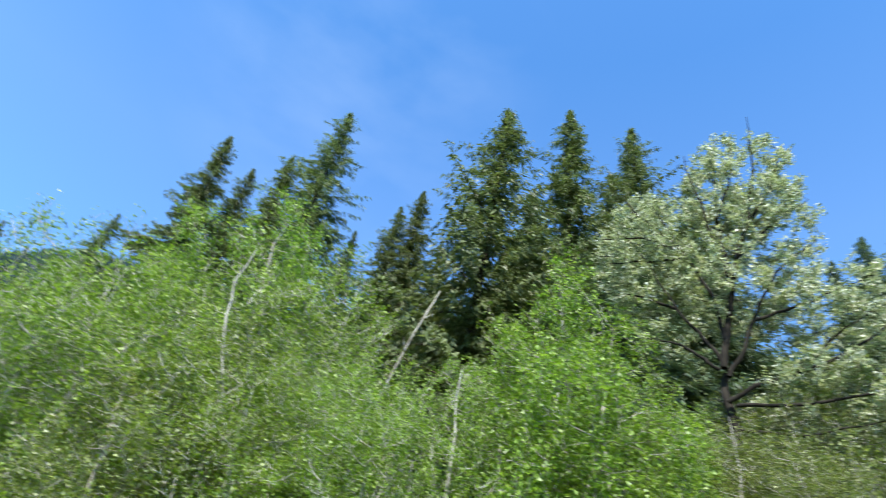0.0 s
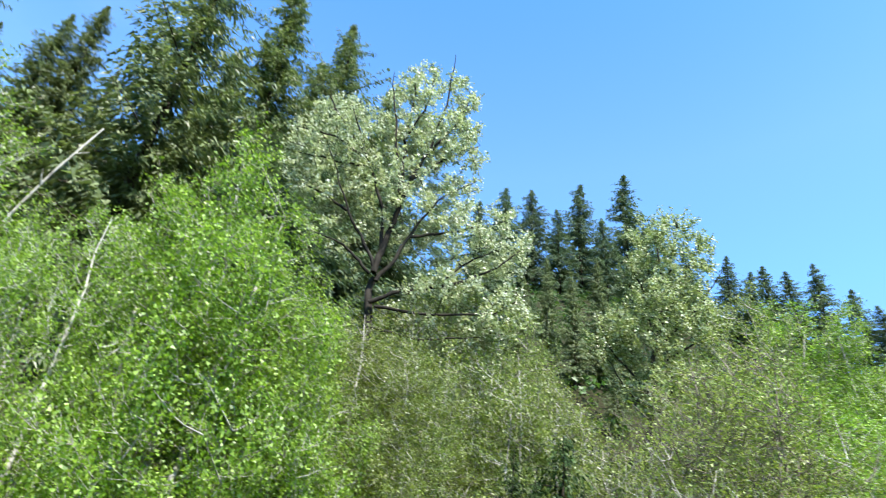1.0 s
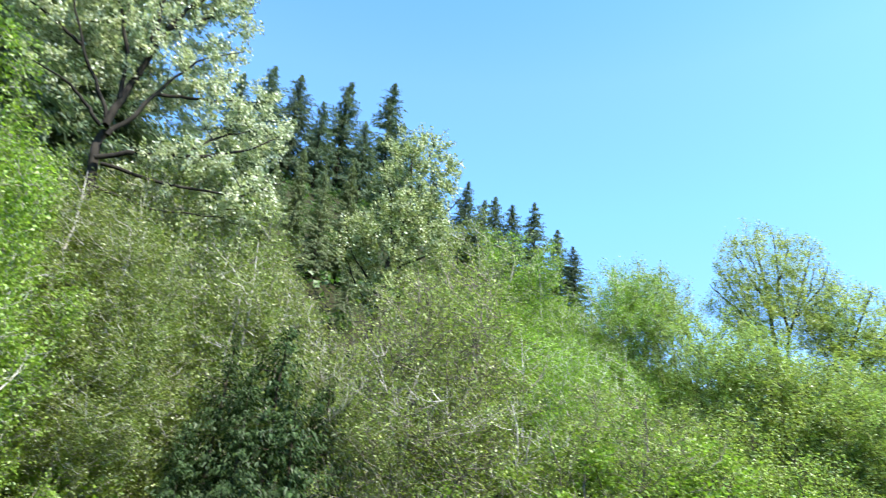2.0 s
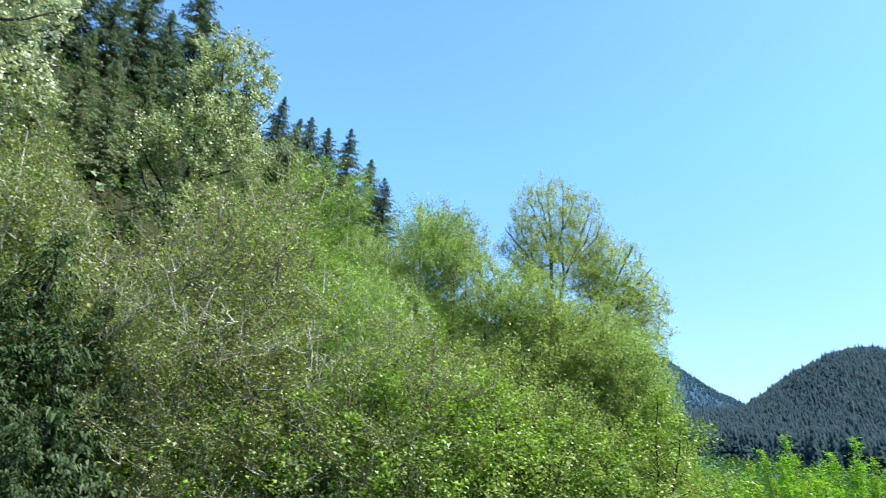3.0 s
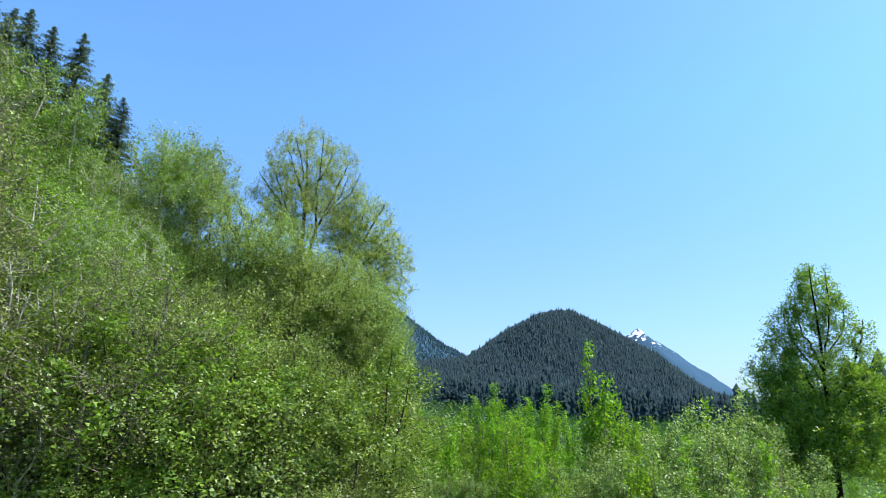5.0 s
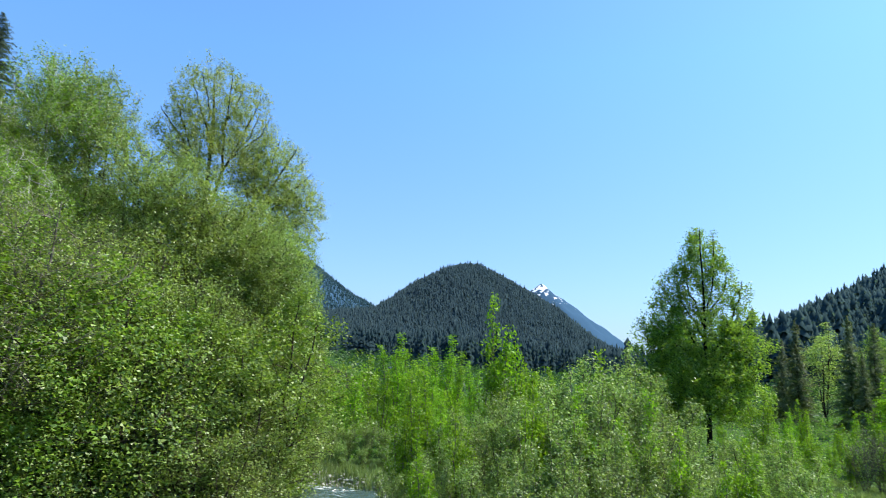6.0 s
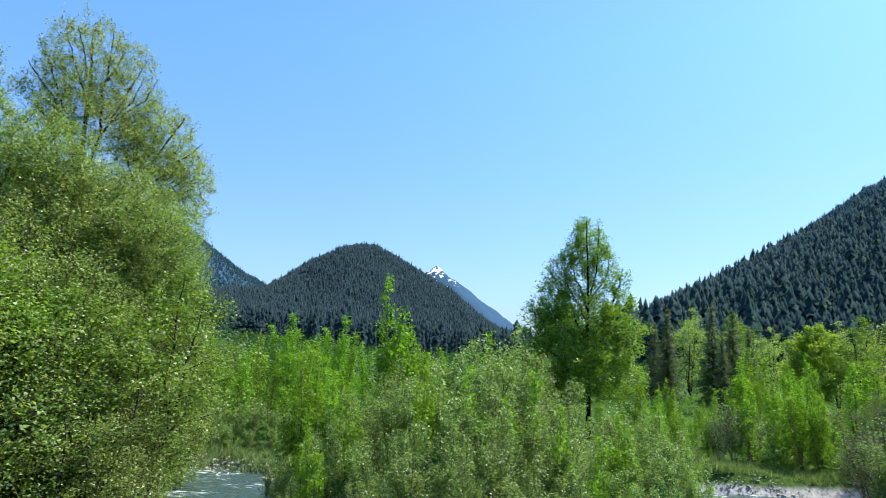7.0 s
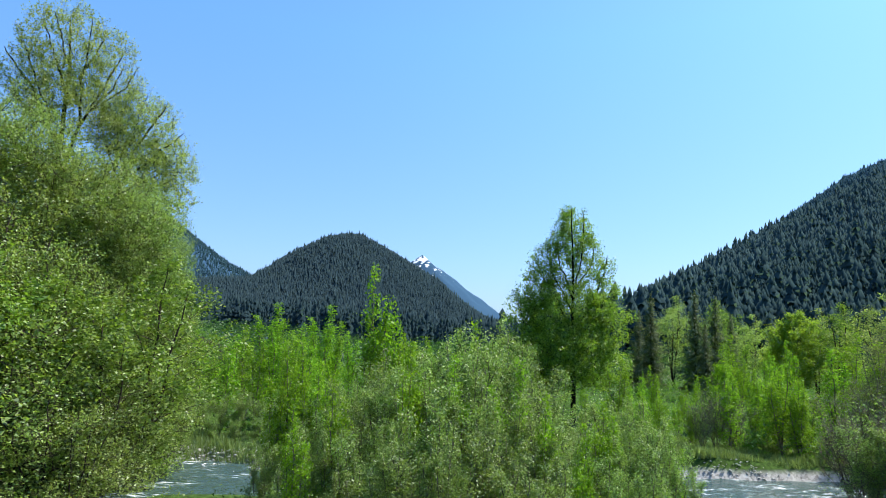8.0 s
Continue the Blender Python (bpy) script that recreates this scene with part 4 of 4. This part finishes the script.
# leafy trees of the bank
for kind, az, far, top, wide in ((fresh[0], -168, 30, 17, 1), (fresh[1], -161.5, 29, 19, 1), (fresh[1], -156.5, 30, 25, 0.9), (fresh[0], -152, 27, 29.5, 1), (bright[1], -147.3, 29, 34.2, 0.9),
                                 (bright[0], -140, 27, 37, 0.9), (fresh[0], -134, 27, 33.5, 0.9), (fresh[0], -128, 26, 27, 0.9), (bright[0], -109.4, 25, 36.8, 0.95), (bright[1], -113.5, 25, 31.5, 0.9),
                                 (bright[1], -104, 25, 32, 0.9), (fresh[1], -119, 26, 27, 0.8), (alders[2], -145, 24, 25, 1), (fresh[0], -138, 24, 25, 1), (fresh[1], -131, 23, 22, 1), (bright[0], -100.5, 25, 27, 0.9)):
    plant(kind, az, far, top, wide)
for kind, az, far, top, wide in ((thicket[0], -97, 30, 22, 0.8), (alders[1], -91, 28, 21, 1.1), (thicket[1], -83.5, 45, 23.6, 0.65), (thicket[0], -77.5, 43, 23.5, 0.7),
                                 (alders[0], -80.5, 40, 19.5, 0.7), (alders[2], -89, 29, 21, 1.1), (alders[1], -88.5, 33, 28.5, 0.8), (alders[1], -84, 35, 26.5, 0.75),
                                 (bright[1], -98.5, 27, 25, 0.9), (bright[0], -55.6, 40, 25.4, 1), (bright[1], -51.8, 41, 24.4, 0.85), (alders[1], -59.2, 39, 25.2, 0.8), (thicket[0], -61.5, 36, 21, 1.1),
                                 (dense[1], -45.2, 46, 21.2, 0.75)):
    plant(kind, az, far, top, wide)
for kind, az, far, top, wide in ((fresh[0], -43.8, 46, 22.5, 1.0), (dense[0], -41.0, 46, 21.6, 0.7), (skirt[0], -40.5, 37, 9, 1.1), (skirt[1], -36.5, 37, 9.5, 1.1),
                                 (skirt[0], -32.5, 37, 7.5, 1.1), (skirt[1], -29, 37, 4.5, 1.1), (brush[0], -38, 33, 2, 1.1), (brush[1], -33.5, 33, 0.5, 1.1),
                                 (brush[0], -30, 33.5, -2.5, 1.0), (brush[1], -24.6, 39, -1, 0.9), (brush[0], -26.8, 37, 1.5, 0.9), (dense[0], -37.4, 43, 16.9, 0.9),
                                 (dense[1], -33.5, 42, 14.2, 1)):
    plant(kind, az, far, top, wide)
for kind, az, far, top, wide in ((dense[0], -29.8, 42, 12.4, 1), (dense[1], -26.6, 41, 10.6, 0.9), (brush[0], -27.6, 33, -4, 1.1), (brush[1], -24.2, 35.5, -4.8, 1.0),
                                 (brush[0], -31, 31, -4.5, 1.2), (dense[0], -26.2, 39, 9.6, 0.7), (dense[1], -24.6, 40, 8.0, 0.6), (skirt[1], -23.4, 39, 5.0, 0.7), (brush[0], -26.4, 32, -6, 1.1), (brush[1], -29, 30, -6.5, 1.2), (dense[1], -35.2, 44, 15.4, 0.9), (dense[0], -31.6, 43, 13.2, 0.9), (dense[1], -28.2, 42, 11.6, 0.9),
                                 (fresh[1], -47.6, 43, 18.4, 0.9), (fresh[0], -50.5, 42, 20.0, 0.9), (fresh[1], -46.5, 38, 14, 1), (fresh[0], -53, 37, 17, 1), (skirt[0], -44, 35, 8, 1.1), (skirt[1], -48, 34, 7, 1.1)):
    plant(kind, az, far, top, wide)
for i in range(14):
    az = -66 + i * 3.2 + random.uniform(-1, 1)
    plant(filler[i % 2] if i % 3 or az > -46 else thicket[i // 3 % 2], az, random.uniform(32, 38), random.uniform(7, 13) if az < -40 else random.uniform(1, 8), 1.3)
# young hemlocks whose dark needle colour makes the shade of the hollow
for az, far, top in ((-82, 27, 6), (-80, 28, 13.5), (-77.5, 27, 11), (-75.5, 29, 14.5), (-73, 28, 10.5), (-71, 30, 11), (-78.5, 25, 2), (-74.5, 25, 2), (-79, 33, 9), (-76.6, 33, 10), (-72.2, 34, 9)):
    plant(hemlocks[int(far) % 2], az, far, top, 1.1, tag="young hemlock below the bank, shade coloured into its needles")
for kind, az, far, top, wide in ((alders[0], -82.5, 32, 20.5, 0.9), (alders[2], -78.6, 33, 22.0, 0.9), (alders[1], -75.6, 34, 20.0, 0.8),
                                 (alders[0], -69.5, 34, 13, 0.8), (thicket[1], -65.5, 33, 16, 1.1), (thicket[0], -62.5, 34, 19, 1.1), (alders[2], -67, 31, 9, 0.9)):
    plant(kind, az, far, top, wide)
for az, far, top in ((-94.5, 29, 24), (-92, 30, 22), (-89, 31, 20)):
    plant(alders[2], az, far, top, 1.2)

# willows before the river, young poplars behind it
for row, (far, drop) in enumerate(((24, 0.0), (21, 1.6), (18, 4.6), (15.5, 8.5))):
    for i in range(15):
        az = -14.5 + 2.5 * i + random.uniform(-0.9, 0.9)
        roof = float(np.interp(az, [-15, -10, -5, 0, 3, 5, 8, 11, 13, 17, 20, 22], [-8.0, -4.0, -1.8, 0.2, 1.2, 1.2, -1.3, -3.9, -5.2, -4.3, -6.5, -10]))
        plant(near_willows[(i + row) % 3], az, far + random.uniform(-1, 1), roof - drop - random.uniform(0, 1.3), random.uniform(0.9, 1.2))
plant(poplars[0], -5.4, 26, 5.2, 0.8)
for az, far, top in ((-12.2, 17, -6.5), (-8.6, 18, -4.2), (-2.6, 19, -1.2), (1.2, 18, -2.6), (6.4, 19, -2.4), (9.8, 18, -5.4), (12.6, 17, -7.6)):
    plant(poplars[int(far) % 3], az, far, top, 0.8)
for az, far, top in ((-14, 25, -2.6), (-12.8, 24, -1.5), (-11.5, 25, -1.2), (-10.2, 24, -3), (14.2, 21, -5.4), (15, 21, -6.5), (-6.5, 26, 1.5), (-4.2, 26, 1.2), (4, 24, 0.8), (20, 23, -7.5)):
    plant(poplars[int(far) % 2], az, far, top, 0.9)
for az, far, top in ((32.5, 38, -4.6), (34.6, 37, -3.4), (36.6, 38, -2.6), (22.2, 43, -4.4), (23.2, 44, -3.4), (24.6, 45, -4.2), (36.5, 42, -4.0)):
    plant(bare[0], az, far, top, 1.15)
for az, far, top in ((33.4, 36, -5.5), (35.6, 35, -4.5), (37.5, 36, -3.8)):
    plant(near_willows[int(far) % 3], az, far, top, 1.5)
for az, far, top in ((33, 47, -2), (35, 46, 0.5), (36.5, 48, 2), (31, 50, -3), (27.5, 52, -4), (24.5, 53, -4.5)):
    plant(thicket[int(far) % 2], az, far, top, 1.2)
yellow = broadleaf("maple_tree", 88, 14, 5.2, 0.1, 60, 30000, 0.22, YELLOW, BARK_GREY, "round maple covered in yellow-green blossom", stems=3, splay=0.15)
plant(yellow, 28.9, 92, 2.9, 1.1)
store(yellow)
for az, top in ((-15.1, 2.3), (-13.8, 1), (-12, 0.5), (-10.5, 2.3), (-9.4, 1), (-8, 0.2), (-3, 0.2)):
    plant(poplars[1], az, 60 + 3 * az % 7, top, 1.3)
for az, far, top in ((-19.5, 50, -1.5), (-18.3, 48, -0.5), (-17, 52, 0.3), (-15.8, 47, -1.0), (-14.6, 50, 0.6), (-13.2, 46, -0.4), (-12, 50, 0.4), (-20.6, 54, -0.2)):
    plant(poplars[int(far) % 3], az, far, top, 1.3)
for az, far, top in ((-21.5, 40, -6.2), (-19.2, 40.5, -6.8), (-17.3, 40, -7.2), (-15.5, 40.4, -7), (-13.4, 40, -6.6), (-20, 44, -5), (-18.6, 43, -5.4), (-17, 43, -5.0), (-15.4, 43, -5.6), (-14, 42, -5.2), (-12.5, 43, -5.0)):
    plant(near_willows[int(far) % 3], az, far, top, 1.4)
for i in range(36):
    az = random.uniform(14, 39)
    plant(poplars[i % 3], az, random.uniform(43, 56), np.interp(az, [14, 25, 39], [-4.0, -2.0, -1.0]) + random.uniform(-2.2, 0.8), random.uniform(1.0, 1.4))
for i in range(58):
    az = random.uniform(-22, 39)
    far = random.uniform(46, 100)
    plant(random.choice(poplars), az, far, np.interp(az, [-20, -10, 5, 15, 25, 37], [-1.5, -0.5, -1, -1.5, 0.5, 2]) + random.uniform(-2.5, 0.8), random.uniform(0.9, 1.4))
for az, far, top in ((18.3, 92, 4.4), (21.8, 88, 4.7), (23.3, 90, 4.2), (17.2, 96, 3), (22.5, 84, 2.0), (24.6, 92, 2.8)):
    plant(firs[int(az) % 3], az, far, top, 0.95, tag="dark fir standing among the leafy trees of the valley")
for az, far, top in ((20, 110, 3.9), (24, 115, 4), (26, 100, 2.5), (32, 95, 3.7), (35, 90, 4), (37.5, 90, 4), (30.5, 100, 3)):
    plant(filler[int(far) % 2], az, far, top, 1.2)
for t in filler + hemlocks + brush + skirt + bare + dense + alders + fresh + bright + thicket + firs + spires + poplars + near_willows + [pale, pale_small, budding, budding_low, lone, white, white_low]:
    store(t)


def far_forest(name, places, tall, label, seed, tiers=3, corners=6, needles=NEEDLE_FAR_HAZE):
    """Woods on the far slopes: thousands of small conifers in one mesh, each a few ragged skirts of boughs, one over the other."""
    rng = np.random.default_rng(seed)
    x, y = places.T
    n = len(x)
    root = np.stack([x, y, ground(x, y)], -1)
    h = tall * rng.uniform(0.55, 1.1, n) * np.where(rng.uniform(0, 1, n) < 0.06, 1.45, 1.0)
    slim = rng.uniform(0.75, 1.25, n)
    tip_lean = rng.normal(0, 0.02, (n, 2)) * h[:, None]
    verts, faces = [], []
    ring = np.arange(corners)
    tri = np.stack([np.full(corners, corners), ring, (ring + 1) % corners], -1)
    for k in range(tiers):
        f = k / tiers
        low, high = 0.05 + 0.9 * f, min(1.0, 0.05 + 0.9 * f + 1.35 / tiers)
        reach = h * slim * (0.155 * (1 - f) ** 0.75 + 0.025)
        turn = rng.uniform(0, 6.28, (n, 1)) + ring * 2 * np.pi / corners + rng.normal(0, 0.2, (n, corners))
        r = reach[:, None] * rng.uniform(0.45, 1.35, (n, corners))
        p = np.zeros((n, corners + 1, 3))
        p[:, :corners, 0], p[:, :corners, 1] = r * np.cos(turn), r * np.sin(turn)
        p[:, :corners, 2] = h[:, None] * (low + rng.uniform(-0.6, 0.3, (n, corners)) / tiers)
        p[:, corners, 2] = h * high
        p[:, :, :2] += tip_lean[:, None] * (p[:, :, 2] / h[:, None])[..., None]
        verts.append((p + root[:, None]).reshape(-1, 3))
        faces.append((tri[None] + ((k * n + np.arange(n)) * (corners + 1))[:, None, None]).reshape(-1, 3))
    tagged(mesh_object(name, np.concatenate(verts), np.concatenate(faces), needles), label, "forest", kind="stuff")


def scatter(count, az0, az1, r0, r1, seed):
    rng = np.random.default_rng(seed)
    az, r = np.radians(rng.uniform(az0, az1, count)), np.sqrt(rng.uniform(r0 * r0, r1 * r1, count))
    return np.stack([r * np.sin(az), r * np.cos(az)], -1)


# woods up the valley; their needles carry the haze as a blue tint
far_forest("forest", scatter(46000, -26, 9, 850, 1420, 1), 12, "dark haze-tinted conifer forest on the domed hill", 2, 2, 5)
far_forest("forest", scatter(5200, 9, 43, 260, 470, 3), 21, "tall dark haze-tinted conifers at the foot of the valley side", 4, 10, 7, NEEDLE_SLOPE_HAZE)
far_forest("forest", scatter(23000, 9, 43, 470, 920, 23), 16, "dark haze-tinted conifer forest on the steep valley side", 24, 5, 6, NEEDLE_SLOPE_HAZE)
far_forest("forest", scatter(11000, 24, 46, 1150, 1520, 25), 14, "haze-tinted conifer forest on the ridge behind the valley side", 26, 2, 5, NEEDLE_DISTANT_HAZE)
far_forest("forest", scatter(2200, -175, -140, 700, 920, 27), 16, "distant haze-tinted conifer forest over the near hillside", 28, 3, 5)
far_forest("forest", scatter(3600, -27, 14, 400, 860, 5), 22, "haze-tinted conifers on the valley floor", 6, 8, 7)
far_forest("forest", scatter(12000, -31, -14, 1450, 2620, 15), 15, "distant haze-tinted conifer forest on the long hill", 16, 2, 5, NEEDLE_DISTANT_HAZE)


def undergrowth(name, places, clumps, size, high, material, label, seed):
    """Low brush in one mesh: leaves heaped in mounds over the ground."""
    rng = np.random.default_rng(seed)
    x, y = places.T
    dry = np.abs(y - river_axis(x)) > river_half(x) + high * 0.8
    x, y = x[dry | (np.abs(x) > 45)], y[dry | (np.abs(x) > 45)]
    n = len(x)
    mound = rng.uniform(0.3, 1.0, n) * high
    centre = np.stack([x, y, ground(x, y)], -1)
    d = rng.normal(0, 1, (n, clumps, 3))
    d /= np.linalg.norm(d, axis=2, keepdims=True)
    d[..., 2] = np.abs(d[..., 2])
    p = centre[:, None] + d * mound[:, None, None] * rng.uniform(0.5, 1.05, (n, clumps, 1)) * np.array([1.1, 1.1, 1.0])
    v, f = leaves(rng, p.reshape(-1, 3), n * clumps, size, 0.15)
    tagged(mesh_object(name, v, f, material), label, "undergrowth", kind="stuff")


undergrowth("undergrowth", scatter(330, -170, -84, 25, 38, 17), 110, 0.24, 2.6, ALDER_BRIGHT, "green brambles at the foot of the hillside", 18)
undergrowth("undergrowth", scatter(110, -66, -42, 26, 36, 19), 110, 0.2, 2.4, ALDER, "green brambles under the alders", 20)
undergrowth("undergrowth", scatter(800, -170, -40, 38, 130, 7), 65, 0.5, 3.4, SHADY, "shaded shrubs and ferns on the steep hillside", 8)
undergrowth("undergrowth", scatter(1100, -27, 41, 39, 120, 9), 90, 0.17, 2.6, SCRUB, "low green scrub on the river flat", 10)
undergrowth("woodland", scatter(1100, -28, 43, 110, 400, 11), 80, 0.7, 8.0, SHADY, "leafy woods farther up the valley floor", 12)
undergrowth("undergrowth", scatter(260, -24, 15, 13, 24, 13), 170, 0.085, 1.0, WILLOW, "low willow shoots on the near bank", 14)

def grass(name, places, tall, label, seed):
    rng = np.random.default_rng(seed)
    x, y = places.T
    n = len(x)
    p = np.stack([x, y, ground(x, y) - 0.03], -1)
    a, h = rng.uniform(0, 6.28, n), tall * rng.uniform(0.35, 1.1, n) * (0.75 + 0.35 * wavy(x, y, 0.9) + 0.25 * wavy(x, y, 2.7, 1.0)).clip(0.2, 1.5)
    side = np.stack([np.cos(a), np.sin(a), 0 * a], -1) * (h * 0.06)[:, None]
    tip = p + np.stack([rng.normal(0, 0.3, n) * h, rng.normal(0, 0.3, n) * h, h], -1)
    v = np.stack([p - side, p + side, tip], 1).reshape(-1, 3)
    tagged(mesh_object(name, v, np.arange(n * 3).reshape(-1, 3), GRASS), label, "grass", kind="stuff")


def shore(count, x0, x1, d0, d1, seed):
    rng = np.random.default_rng(seed)
    x = rng.uniform(x0, x1, count)
    return np.stack([x, river_axis(x) + rng.uniform(d0, d1, count)], -1)


grass("grass", shore(100000, -22, 40, 5.0, 12, 21), 0.6, "tall green grass along the far river bank", 22)

def stones(name, places, size, label, seed):
    """Rounded river stones, many in one mesh."""
    rng = np.random.default_rng(seed)
    bm = bmesh.new()
    bmesh.ops.create_icosphere(bm, subdivisions=1, radius=1.0)
    ball = np.array([v.co[:] for v in bm.verts])
    tri = np.array([[v.index for v in f.verts] for f in bm.faces])
    bm.free()
    n = len(places)
    s = size * rng.uniform(0.35, 1.6, (n, 1, 1)) * rng.uniform(0.6, 1.2, (n, 1, 3)) * np.array([1, 1, 0.6])
    p = np.stack([places[:, 0], places[:, 1], np.maximum(ground(places[:, 0], places[:, 1]), -0.12) + 0.03], -1)
    v = (ball[None] * s * rng.uniform(0.85, 1.15, (n, len(ball), 1)) + p[:, None]).reshape(-1, 3)
    f = (tri[None] + (np.arange(n) * len(ball))[:, None, None]).reshape(-1, 3)
    m = bark_material("river_stone", (0.30, 0.285, 0.26), (0.62, 0.60, 0.56), 3.0)
    tagged(mesh_object(name, v, f, m, smooth_faces=True), label, "stones", kind="stuff")


def edge(count, x0, x1, spread, seed):
    rng = np.random.default_rng(seed)
    x = rng.uniform(x0, x1, count)
    return np.stack([x, river_axis(x) + river_half(x) * rng.normal(0.98, spread, count)], -1)


stones("pebbles", edge(1500, -19, 34, 0.05, 31), 0.045, "pale rounded stones along the water's edge", 32)
stones("pebbles", edge(900, -15, -5, 0.14, 33), 0.10, "pale cobbles of a small gravel bar", 34)

# dead leaning trunk among the alders
def dead_trunk():
    rng = np.random.default_rng(90)
    foot, tip = np.array(spot(-135, 27.5)), np.array([*spot(-122.8, 27)[:2], EYE + 27 * math.tan(radians(33.6))])
    f = np.linspace(-0.03, 1, 14)[:, None]
    line = foot + (tip - foot) * f + np.array([0, 0, 1.0]) * np.sin(f * np.pi) + np.array([0.12, 0.1, 0.14]) * np.sin(f * 9.0)
    root = tagged(new("dead_trunk"), "bleached dead tree trunk leaning among the alders", "dead tree")
    v, fa = tubes([(line + rng.normal(0, 0.03, line.shape), np.linspace(0.11, 0.035, 14), 8)])
    mesh_object("trunk", v, fa, BARK_DEAD, root, smooth_faces=True)
    for q in (0.55, 0.68, 0.8, 0.9):
        pts, _ = bend(along(line, q), rng.normal(0, 1, 3) + np.array([0, 0, 0.4]), rng.uniform(0.5, 1.3), 0.1, 3, rng)
        v, fa = tubes([(pts, np.linspace(0.05, 0.015, 4), 5)])
        mesh_object("stub", v, fa, BARK_DEAD, root)


dead_trunk()
